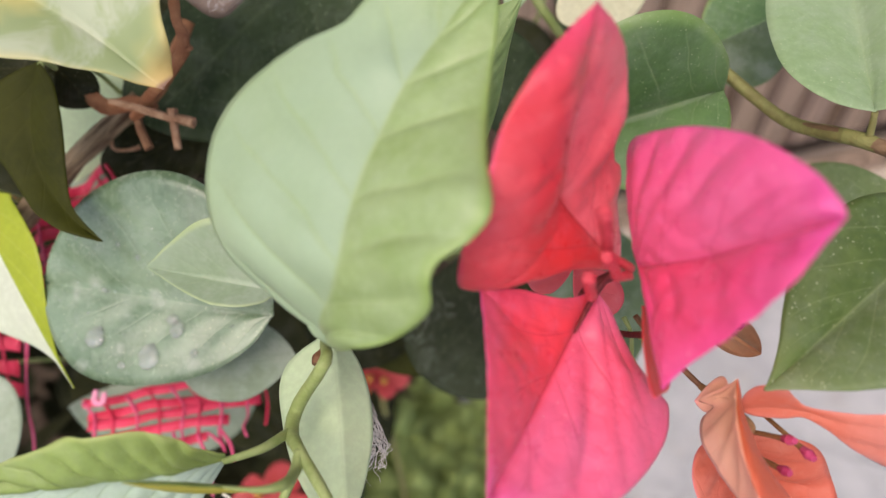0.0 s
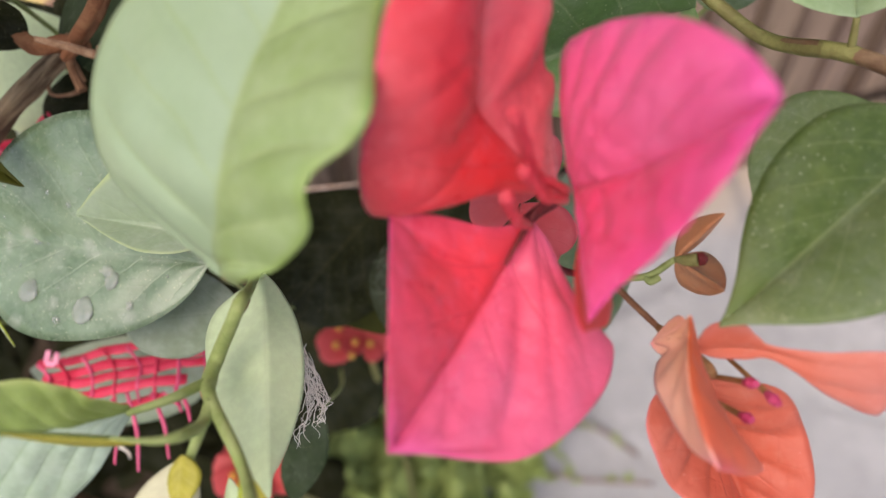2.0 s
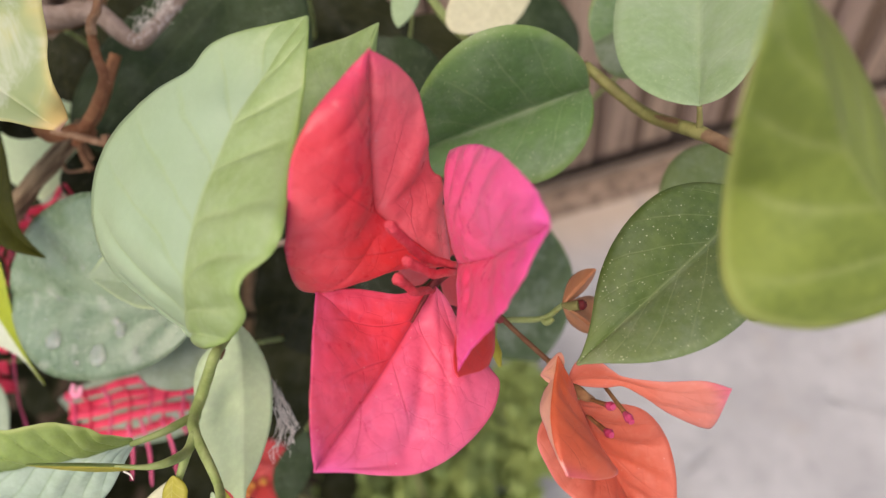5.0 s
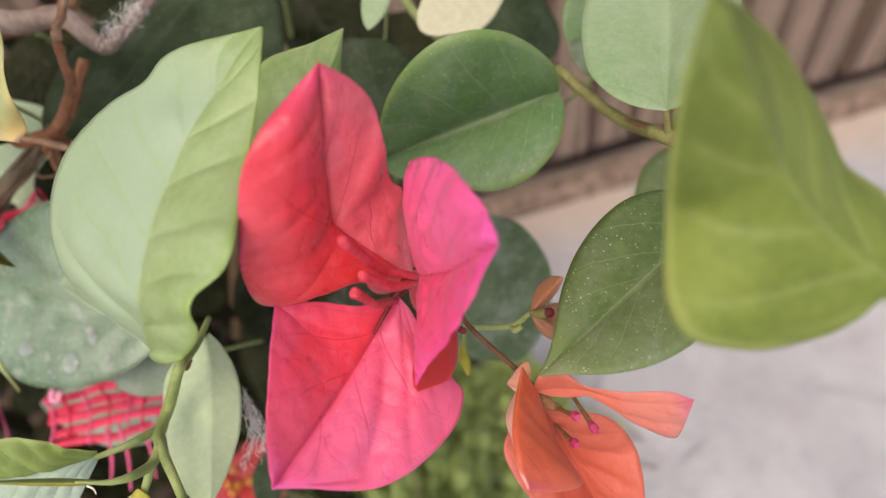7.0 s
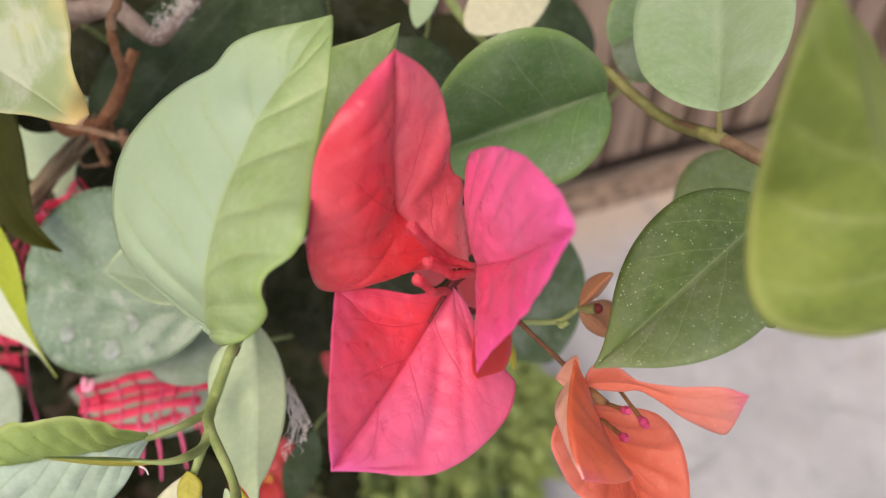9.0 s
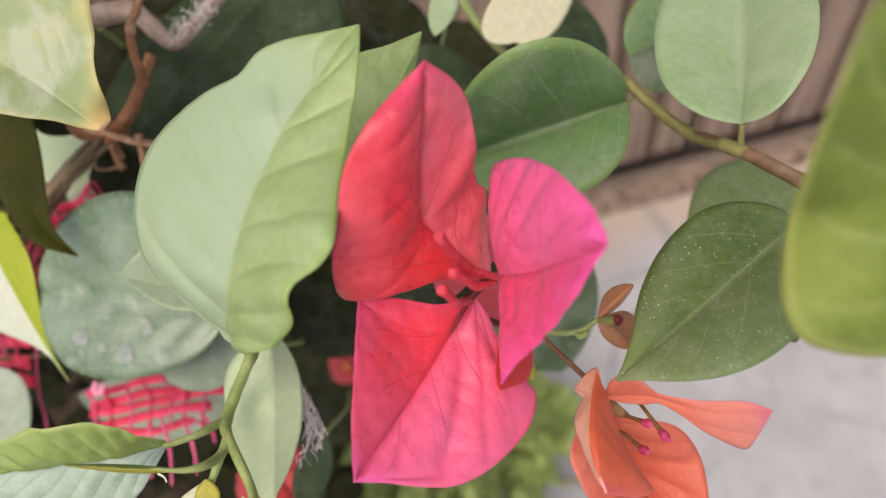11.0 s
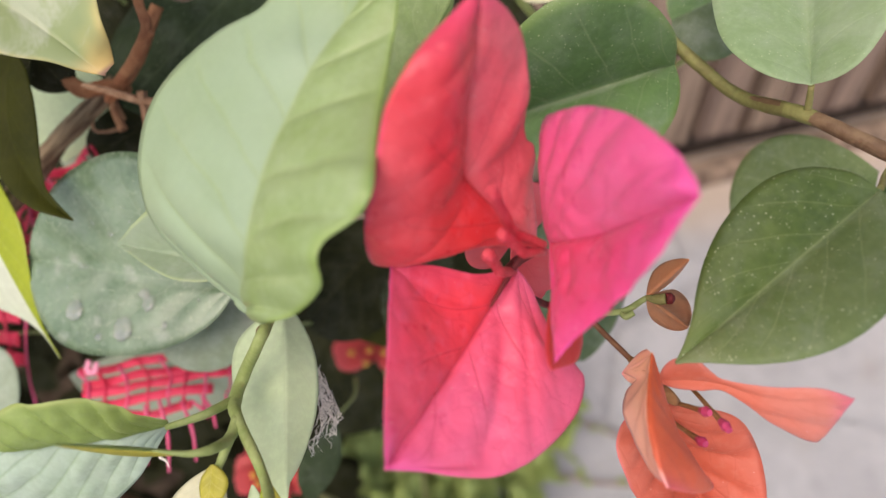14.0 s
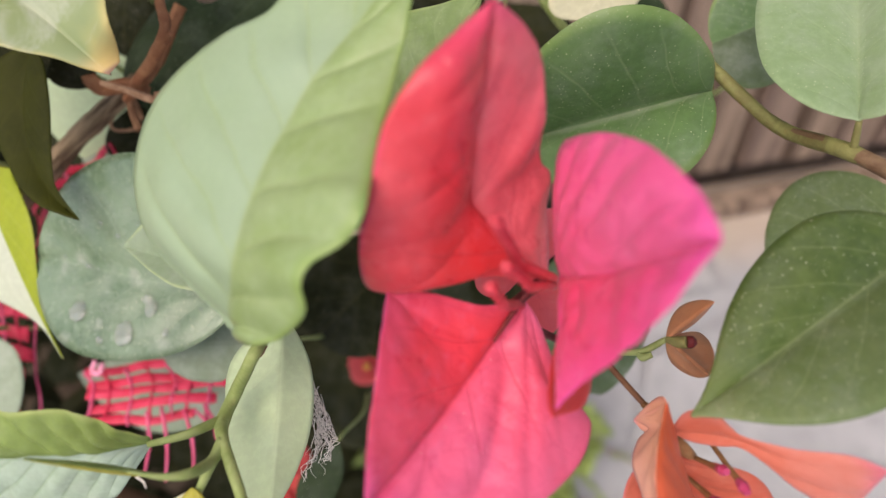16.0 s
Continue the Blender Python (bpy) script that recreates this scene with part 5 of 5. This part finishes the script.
for tip, knee, foot in (((0.0188, 0.0584, 0.6874), (0.0222, 0.0622, 0.6745), (0.0268, 0.0648, 0.6685)), ((0.0202, 0.0576, 0.6800), (0.0236, 0.0606, 0.6722), (0.0266, 0.0640, 0.6678)), ((0.0185, 0.0570, 0.6766), (0.0203, 0.0596, 0.6690), (0.0226, 0.0650, 0.6615))):
    a, m, b = Vector(foot), Vector(knee), Vector(tip)
    stalk(flower, [a, a.lerp(m, 0.5), m, m.lerp(b, 0.45), m.lerp(b, 0.78), m.lerp(b, 0.93), m.lerp(b, 1.01)], [0.00062, 0.00072, 0.00078, 0.00076, 0.00082, 0.00096, 0.00060], TUBE, "flower_bud", "", 0.25, 14)

# orange flower
stalk(shrub, [(0.0324, 0.0706, 0.6484), (0.0349, 0.0666, 0.6476), (0.0425, 0.0603, 0.6430), (0.0472, 0.0527, 0.6450)], [0.0005, 0.0005, 0.0005, 0.0006], BROWNSTALK, "pedicel")
orange = stalk(shrub, [(0.0425, 0.0603, 0.6430), (0.0472, 0.0527, 0.6450), (0.0500, 0.0536, 0.6401)], [0.0006, 0.0010, 0.0006], TUBE_BROWN, "flower", "orange bougainvillea flower with curling bracts")
folded(orange, [(0.0431, 0.0542, 0.6556), (0.0418, 0.0492, 0.6557), (0.0407, 0.0427, 0.6566), (0.0411, 0.0376, 0.6562), (0.0425, 0.0341, 0.6546)],
       [(0.0406, 0.0565, 0.6454), (0.0423, 0.0547, 0.6464), (0.0410, 0.0541, 0.6435), (0.0399, 0.0502, 0.6443), (0.0405, 0.0462, 0.6450), (0.0419, 0.0398, 0.6476)],
       [(0.0459, 0.0532, 0.6478), (0.0467, 0.0497, 0.6462), (0.0484, 0.0457, 0.6440), (0.0509, 0.0416, 0.6431), (0.0518, 0.0381, 0.6442), (0.0476, 0.0356, 0.6484)],
       PEACH, right=ORANGE, label="orange bract folded along its middle, one half peach", bulge=(0.06, -0.05), pillow=(0.0005, 0.0003), veins=(5, 5), slant=(0.3, 0.3), crumple=0.0005, grain=0.00008, groove=-0.0002, along=80, across=12, seed=1.0)
folded(orange, [(0.0470, 0.0540, 0.6405), (0.0515, 0.0489, 0.6308), (0.0559, 0.0425, 0.6230), (0.0591, 0.0330, 0.6191)],
       [(0.0576, 0.0504, 0.6424), (0.0630, 0.0482, 0.6353), (0.0644, 0.0416, 0.6307), (0.0635, 0.0361, 0.6238)],
       [(0.0414, 0.0513, 0.6394), (0.0393, 0.0468, 0.6386), (0.0408, 0.0435, 0.6347), (0.0440, 0.0406, 0.6297), (0.0511, 0.0357, 0.6270)],
       CORAL, label="broad orange bract creased near its edge", bulge=(0.08, 0.06), pillow=(0.0011, 0.0008), veins=(6, 6), slant=(0.25, 0.25), saw=0.2, crumple=0.0007, grain=0.00012, groove=0.0004, along=80, across=14, seed=3.0)
folded(orange, [(0.0449, 0.0535, 0.6479), (0.0499, 0.0527, 0.6500), (0.0540, 0.0515, 0.6510), (0.0589, 0.0492, 0.6520), (0.0650, 0.0468, 0.6548), (0.0690, 0.0456, 0.6583)],
       [(0.0458, 0.0543, 0.6519), (0.0471, 0.0540, 0.6545), (0.0496, 0.0531, 0.6556), (0.0518, 0.0525, 0.6536), (0.0540, 0.0517, 0.6523), (0.0596, 0.0498, 0.6537), (0.0656, 0.0479, 0.6568)],
       [(0.0477, 0.0523, 0.6479), (0.0513, 0.0514, 0.6490), (0.0540, 0.0510, 0.6500), (0.0570, 0.0492, 0.6496), (0.0614, 0.0468, 0.6474), (0.0669, 0.0447, 0.6457), (0.0686, 0.0448, 0.6474)],
       BLUSH, label="twisted orange bract with a narrow waist and a pink tip", bulge=(0.03, 0.03), pillow=(0.0002, 0.0005), fan=(0, 7), saw=0.2, crumple=0.0003, grain=0.00006, groove=0.0002, square=0.7, along=90, across=12, seed=6.0)
leaf(orange, (0.0448, 0.0569, 0.6482), None, (0.0407, 0.0572, 0.6436), (0.0438, 0.0558, 0.6422), (0.0440, 0.0594, 0.6476), PEACH, label="small peach lobe", name="bract", along=18, across=5)
for foot, tip in (((0.0490, 0.0538, 0.6403), (0.0519, 0.0478, 0.6489)), ((0.0520, 0.0559, 0.6417), (0.0549, 0.0459, 0.6470)), ((0.0489, 0.0513, 0.6383), (0.0515, 0.0444, 0.6452))):
    a, b = Vector(foot), Vector(tip)
    tube = stalk(orange, [a, a.lerp(b, 0.5), a.lerp(b, 0.85)], [0.00035, 0.0004, 0.0005], TUBE_BROWN, "flower_bud")
    stalk(tube, [a.lerp(b, 0.8), a.lerp(b, 0.92), a.lerp(b, 1.02)], [0.00055, 0.00085, 0.0005], TUBE_TIP, "bud_tip", "dark pink bud tip")

# small rust flower and hanging bud
rust = stalk(shrub, [(0.0345, 0.0706, 0.6418), (0.0364, 0.0696, 0.6432), (0.0424, 0.0702, 0.6423), (0.0460, 0.0700, 0.6470)], [0.0005, 0.0006, 0.0006, 0.0005], STEM, "flower", "small rust-brown withering flower")
leaf(rust, (0.0460, 0.0700, 0.6470), None, (0.0519, 0.0724, 0.6548), (0.0481, 0.0753, 0.6485), (0.0506, 0.0733, 0.6468), RUST, name="bract", along=20, across=5)
leaf(rust, (0.0460, 0.0700, 0.6470), None, (0.0513, 0.0629, 0.6487), (0.0529, 0.0739, 0.6432), (0.0480, 0.0684, 0.6418), RUSTPALE, name="bract", along=20, across=5, a=(2.2, 2.2), b=(0.6, 0.6), bulge=(-0.12, -0.12))
rust_bud = stalk(rust, [(0.0460, 0.0700, 0.6470), (0.0475, 0.0692, 0.6476), (0.0489, 0.0688, 0.6484)], [0.0005, 0.0009, 0.0010], TWIG, "flower_bud")
stalk(rust_bud, [(0.0487, 0.0688, 0.6484), (0.0497, 0.0689, 0.6484), (0.0503, 0.0689, 0.6485)], [0.0010, 0.0010, 0.0004], STALK, "bud_tip", "dark red bud tip")
stalk(rust, [(0.0421, 0.0702, 0.6423), (0.0429, 0.0690, 0.6426), (0.0443, 0.0693, 0.6433)], [0.0004, 0.0007, 0.0005], STEM, "flower_bud", "tiny green side bud")
hang = stalk(shrub, [(0.0322, 0.0744, 0.6425), (0.0332, 0.0715, 0.6415), (0.0327, 0.0665, 0.6403)], [0.0005, 0.0004, 0.0004], STEM, "flower_bud", "tiny yellow-green hanging bud")
stalk(hang, [(0.0327, 0.0672, 0.6408), (0.0330, 0.0643, 0.6398), (0.0335, 0.0617, 0.6391)], [0.0004, 0.0011, 0.0003], BUDLEAF, "bud_tip")


# foliage deep in the shrub, its shade put into the leaf colour
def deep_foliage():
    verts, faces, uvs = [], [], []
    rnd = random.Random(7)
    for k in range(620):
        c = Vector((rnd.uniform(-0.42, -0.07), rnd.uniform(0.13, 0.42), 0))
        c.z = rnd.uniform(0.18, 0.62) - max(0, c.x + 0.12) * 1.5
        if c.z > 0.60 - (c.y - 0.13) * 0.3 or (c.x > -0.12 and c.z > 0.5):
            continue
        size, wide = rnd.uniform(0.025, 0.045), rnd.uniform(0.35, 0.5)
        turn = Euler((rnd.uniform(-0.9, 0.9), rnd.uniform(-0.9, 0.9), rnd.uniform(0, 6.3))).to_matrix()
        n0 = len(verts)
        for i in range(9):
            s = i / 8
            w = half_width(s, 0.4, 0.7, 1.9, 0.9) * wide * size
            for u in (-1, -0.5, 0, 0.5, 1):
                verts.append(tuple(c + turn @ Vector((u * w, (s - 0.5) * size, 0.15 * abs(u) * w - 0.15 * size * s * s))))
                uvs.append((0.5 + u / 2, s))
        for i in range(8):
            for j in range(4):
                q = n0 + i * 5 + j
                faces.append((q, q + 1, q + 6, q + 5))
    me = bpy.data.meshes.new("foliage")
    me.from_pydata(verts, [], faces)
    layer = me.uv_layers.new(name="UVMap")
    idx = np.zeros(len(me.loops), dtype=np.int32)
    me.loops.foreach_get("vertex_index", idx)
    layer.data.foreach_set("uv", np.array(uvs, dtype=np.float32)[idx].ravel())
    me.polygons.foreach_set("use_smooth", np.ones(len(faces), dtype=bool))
    ob = part("foliage", me, SHADED, shrub, "leaves deep inside the shrub, coloured dark for shade")
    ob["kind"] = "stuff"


deep_foliage()

# ---- red netting ----
net = thing("plastic_netting", (-0.0709, 0.0884, 0.5795), "torn red plastic netting caught in the shrub", "netting")


def strap_mesh(pts, side, wide, thick=0.00022, steps=4):
    """A flat plastic strap along a smooth curve; side: across its width; wide: half widths."""
    P = np.array([tuple(p) for p in pts], float)
    ts = np.linspace(0, 1, (len(P) - 1) * steps + 1)
    line = curve_at(P, np.linspace(0, 1, len(P)), ts)
    half = np.interp(ts, np.linspace(0, 1, len(wide)), wide)
    bm = bmesh.new()
    rings = []
    for i, x in enumerate(line):
        way = Vector(line[min(i + 1, len(line) - 1)] - line[max(i - 1, 0)]).normalized()
        across = (Vector(side) - way * Vector(side).dot(way)).normalized()
        up = way.cross(across)
        rings.append([bm.verts.new(Vector(x) + across * half[i] * a + up * thick * b * (1 - 0.4 * abs(a))) for a, b in ((-1, 0), (-0.8, 1), (0, 1.3), (0.8, 1), (1, 0), (0.8, -1), (0, -1.3), (-0.8, -1))])
    for r0, r1 in zip(rings, rings[1:]):
        for k in range(8):
            bm.faces.new((r0[k], r0[(k + 1) % 8], r1[(k + 1) % 8], r1[k])).smooth = True
    bm.faces.new(list(reversed(rings[0])))
    bm.faces.new(rings[-1])
    return bm


def strap_patch(corner, right, down, nx, ny, cover, sag, seed):
    """Netting of broad flat straps crossed by thin paler threads."""
    rnd = random.Random(seed)
    O, U, V = Vector(corner), Vector(right) - Vector(corner), Vector(down) - Vector(corner)
    N = U.cross(V).normalized()

    def at(x, y):
        return O + U * x + V * y + N * (noise.noise(Vector((x * 2.5, y * 2.5, seed))) * sag) + V.normalized() * 0.0012 * noise.noise(Vector((x * 4, seed, y * 3)))

    half = V.length / ny / 2 * cover
    for j in range(ny + 1):
        end = 1.0 if j < ny - 1 else rnd.uniform(0.6, 1.0)
        pts = [at(end * i / nx, j / ny) for i in range(nx + 1)]
        child(part("strap", strap_mesh(pts, V, [half * rnd.uniform(0.8, 1.15) for _ in pts]), NETTING, net), net)
    for i in range(nx + 1):
        x = (i + rnd.uniform(-0.2, 0.2)) / nx
        pts = [at(x + 0.04 * math.sin(j), j / ny) - N * 0.0004 for j in range(ny + 1)]
        if rnd.random() < 0.5:
            pts.append(pts[-1] + V / ny * rnd.uniform(0.5, 1.5))
        child(part("strand", sweep_mesh(pts, [0.00035 * rnd.uniform(0.7, 1.5) for _ in pts], 6, 3), NETPINK if rnd.random() < 0.7 else NETTING, net), net)


strap_patch((-0.0946, 0.0925, 0.5766), (-0.0506, 0.0989, 0.5803), (-0.0880, 0.0790, 0.5750), 8, 4, 0.70, 0.003, 3)
strap_patch((-0.1073, 0.1261, 0.6139), (-0.0834, 0.1356, 0.6212), (-0.1006, 0.1088, 0.6049), 5, 6, 0.85, 0.005, 9)
strap_patch((-0.1327, 0.1108, 0.5885), (-0.1128, 0.1110, 0.5874), (-0.1302, 0.0874, 0.5697), 4, 5, 0.70, 0.006, 14)
for a, c in (((-0.0892, 0.0931, 0.5826), (-0.0893, 0.0901, 0.5815)), ((-0.0893, 0.0901, 0.5815), (-0.0869, 0.0898, 0.5815)), ((-0.0869, 0.0898, 0.5815), (-0.0869, 0.0925, 0.5825))):
    a, c = Vector(a), Vector(c)
    child(part("edge_band", strap_mesh([a, a.lerp(c, 0.5), c], (c - a).cross(Vector((0, -0.6, 0.8))), [0.0007, 0.0008, 0.0007], 0.0003), NETPALE, net, "pale pink folded edge of the netting"), net)

for a, c in (((-0.0673, 0.0823, 0.5809), (-0.0627, 0.0656, 0.5737)), ((-0.0615, 0.0824, 0.5805), (-0.0561, 0.0685, 0.5742)), ((-0.0562, 0.0837, 0.5812), (-0.0517, 0.0762, 0.5775)), ((-0.0711, 0.0811, 0.5801), (-0.0697, 0.0680, 0.5721)), ((-0.0589, 0.0824, 0.5804), (-0.0544, 0.0788, 0.5772))):
    a, c = Vector(a), Vector(c)
    child(part("strand", sweep_mesh([a, a.lerp(c, 0.5) + Vector((0.001, 0, 0)), c], [0.0004, 0.0005, 0.0003], 6, 4), NETPINK, net), net)

# ---- tuft of fibres ----
tuft = thing("fibre_tuft", (-0.0106, 0.0607, 0.6171), "tangled tuft of pale dry fibres", "fibre")
rnd = random.Random(4)
TUFT_LOCKS = (
    ((-0.0139, 0.0665, 0.6288), (-0.0132, 0.0630, 0.6260), (-0.0124, 0.0600, 0.6236), (-0.0135, 0.0569, 0.6211), (-0.0159, 0.0541, 0.6190)),
    ((-0.0142, 0.0653, 0.6279), (-0.0120, 0.0607, 0.6242), (-0.0115, 0.0581, 0.6220), (-0.0133, 0.0553, 0.6199), (-0.0117, 0.0519, 0.6171)),
    ((-0.0134, 0.0638, 0.6267), (-0.0113, 0.0600, 0.6235), (-0.0105, 0.0581, 0.6220), (-0.0115, 0.0565, 0.6208), (-0.0099, 0.0558, 0.6201)),
    ((-0.0139, 0.0646, 0.6273), (-0.0126, 0.0615, 0.6248), (-0.0110, 0.0592, 0.6229), (-0.0107, 0.0569, 0.6211), (-0.0130, 0.0546, 0.6193)),
    ((-0.0144, 0.0623, 0.6255), (-0.0129, 0.0592, 0.6230), (-0.0139, 0.0565, 0.6208), (-0.0152, 0.0549, 0.6196), (-0.0156, 0.0526, 0.6178)),
)
for lock in TUFT_LOCKS:
    for k in range(5):
        loose = rnd.uniform(0.0001, 0.0008)
        upto = rnd.choice((3, 4, 5, 5))
        shift = Vector((rnd.gauss(0, 1), rnd.gauss(0, 1), rnd.gauss(0, 1))) * loose
        pts = []
        for p, q in zip(lock[:upto], lock[1:upto + 1]):
            for t in (0.0, 0.33, 0.66):
                pts.append(Vector(p).lerp(Vector(q), t) + shift + Vector((rnd.gauss(0, 1), rnd.gauss(0, 1), rnd.gauss(0, 1))) * 0.0005)
        strand = sweep_mesh(pts, [rnd.uniform(0.00004, 0.00010) for _ in pts[1:]] + [0.00002], 4, 3, 0.3, k)
        child(part("fibre", strand, FIBRE, tuft), tuft)

# ---- red flowering plant below ----
redplant = thing("red_flowering_plant", (-0.04, 0.20, 0.03), "low plant with red petals and yellow stamens in the bed", "plant")


def red_head(c, size, seed):
    rnd = random.Random(seed)
    c = Vector(c)
    head = child(stalk(redplant, [(-0.04, 0.20, 0.02), c.lerp(Vector((-0.04, 0.20, 0.02)), 0.5) + Vector((0.01, 0, 0)), c], [0.002, 0.0015, 0.0012], TWIG, "flower", "red flower head with yellow stamens"), redplant)
    for k in range(15):
        an = k * 2.4
        r = size * (0.3 + 0.045 * k) * rnd.uniform(0.75, 1.2)
        d = Vector((math.cos(an), math.sin(an) * 0.8, rnd.uniform(-0.1, 0.3))).normalized()
        side = d.cross(Vector((0, -0.5, 1))).normalized() * r * rnd.uniform(0.25, 0.5)
        m = blade_mesh(c, None, c + d * r, c + d * r * 0.6 - side, c + d * r * 0.6 + side, a=(2.2, 2.2), b=(0.6, 0.6), along=12, across=4, thick=0.0006)
        part("petal", m, (REDPETAL,) * 4, head)
    for k in range(5):
        p = c + Vector((rnd.gauss(0, size * 0.28), rnd.gauss(0, size * 0.2) - size * 0.1, size * 0.2))
        part("stamen", sweep_mesh([p, p + Vector((0, -0.001, 0.0015)), p + Vector((0, -0.0015, 0.003))], [0.0008, 0.0016, 0.0006], 6, 2), YELLOWEYE, head)


red_head((-0.0278, 0.1576, 0.4813), 0.020, 1)
red_head((-0.0630, 0.0983, 0.4864), 0.018, 5)


# ---- herbs in the bed ----
def small_blade(size, wide, bend):
    return blade_mesh((0, 0, 0), (0, size * 0.5, bend * size), (0, size, 0), (-wide * size, size * 0.45, 0), (wide * size, size * 0.45, 0), along=8, across=2, thick=0.0003, bulge=(0.15, 0.15))


HERB_BLADES = [small_blade(1.0, 0.34, 0.10), small_blade(1.0, 0.40, 0.2), small_blade(1.0, 0.28, -0.1)]
for blade in HERB_BLADES:
    for _ in range(4):
        blade.materials.append(HERB)


def herb(place, tip_height, spread, seed, stems=14, leaves=22):
    rnd = random.Random(seed)
    root = thing("herb_plant", place, "small bushy green herb growing at the edge of the bed", "herb", "herbs in the bed")
    c = Vector(place)
    for k in range(stems):
        an, out = rnd.uniform(0, 6.3), rnd.uniform(0.15, 1)
        tip = c + Vector((math.cos(an) * spread * out, math.sin(an) * spread * out, tip_height * rnd.uniform(0.6, 1)))
        mid = c.lerp(tip, 0.5) + Vector((0, 0, tip_height * 0.12))
        st = child(part("stem", sweep_mesh([c, mid, tip], [0.0018, 0.0013, 0.0007], 6, 4), STEM, root), root)
        for j in range(leaves):
            t = 0.3 + 0.7 * j / (leaves - 1)
            base = c.lerp(mid, t * 2) if t < 0.5 else mid.lerp(tip, t * 2 - 1)
            size = rnd.uniform(0.008, 0.026)
            lf = new("leaf", HERB_BLADES[rnd.randrange(3)])
            lf.parent = st
            lf.matrix_basis = Matrix.LocRotScale(base, Euler((rnd.gauss(0.2, 0.5), rnd.gauss(0, 0.4), rnd.uniform(0, 6.3))), (size, size, size))


HERB_TOPS = ((-0.0894, 0.2475, 0.1505), (-0.0516, 0.2680, 0.1388), (-0.0112, 0.2605, 0.1302), (0.0305, 0.2858, 0.0966), (-0.0631, 0.2097, 0.1443), (-0.0153, 0.2102, 0.1417), (0.0284, 0.2250, 0.0994), (-0.1021, 0.2021, 0.1664), (0.0631, 0.3531, 0.0457), (-0.0022, 0.3384, 0.0766), (-0.0907, 0.2393, 0.1700), (-0.0591, 0.2586, 0.1600), (-0.0301, 0.2142, 0.1700))
for k, top in enumerate(HERB_TOPS):
    herb((top[0], top[1], 0.02), max(0.05, top[2] - 0.02), 0.06, 20 + k)


# trailing stems that creep over the concrete
def runner(pts, seed):
    rnd = random.Random(seed)
    root = thing("creeping_stem", pts[0], "thin creeping herb stem lying on the concrete", "stem", "creeping stems")
    child(part("stem", sweep_mesh(pts, [0.0018] * len(pts), 6, 5), PALEBARK, root), root)
    for p, q in zip(pts, pts[1:]):
        for j in range(3):
            base = Vector(p).lerp(Vector(q), j / 3)
            d = Vector((rnd.gauss(0, 1), rnd.gauss(0, 1), 0.4)).normalized()
            size = rnd.uniform(0.008, 0.014)
            side = d.cross(Vector((0, 0, 1))).normalized() * size * 0.35
            child(part("leaf", blade_mesh(base, None, base + d * size, base + d * size * 0.5 - side, base + d * size * 0.5 + side, along=8, across=2), (HERB,) * 4, root), root)


runner([(0.02, 0.33, 0.006), (0.09, 0.345, 0.004), (0.15, 0.33, 0.004), (0.19, 0.30, 0.004)], 2)
runner([(0.02, 0.29, 0.006), (0.08, 0.285, 0.004), (0.13, 0.275, 0.004), (0.20, 0.27, 0.004)], 3)
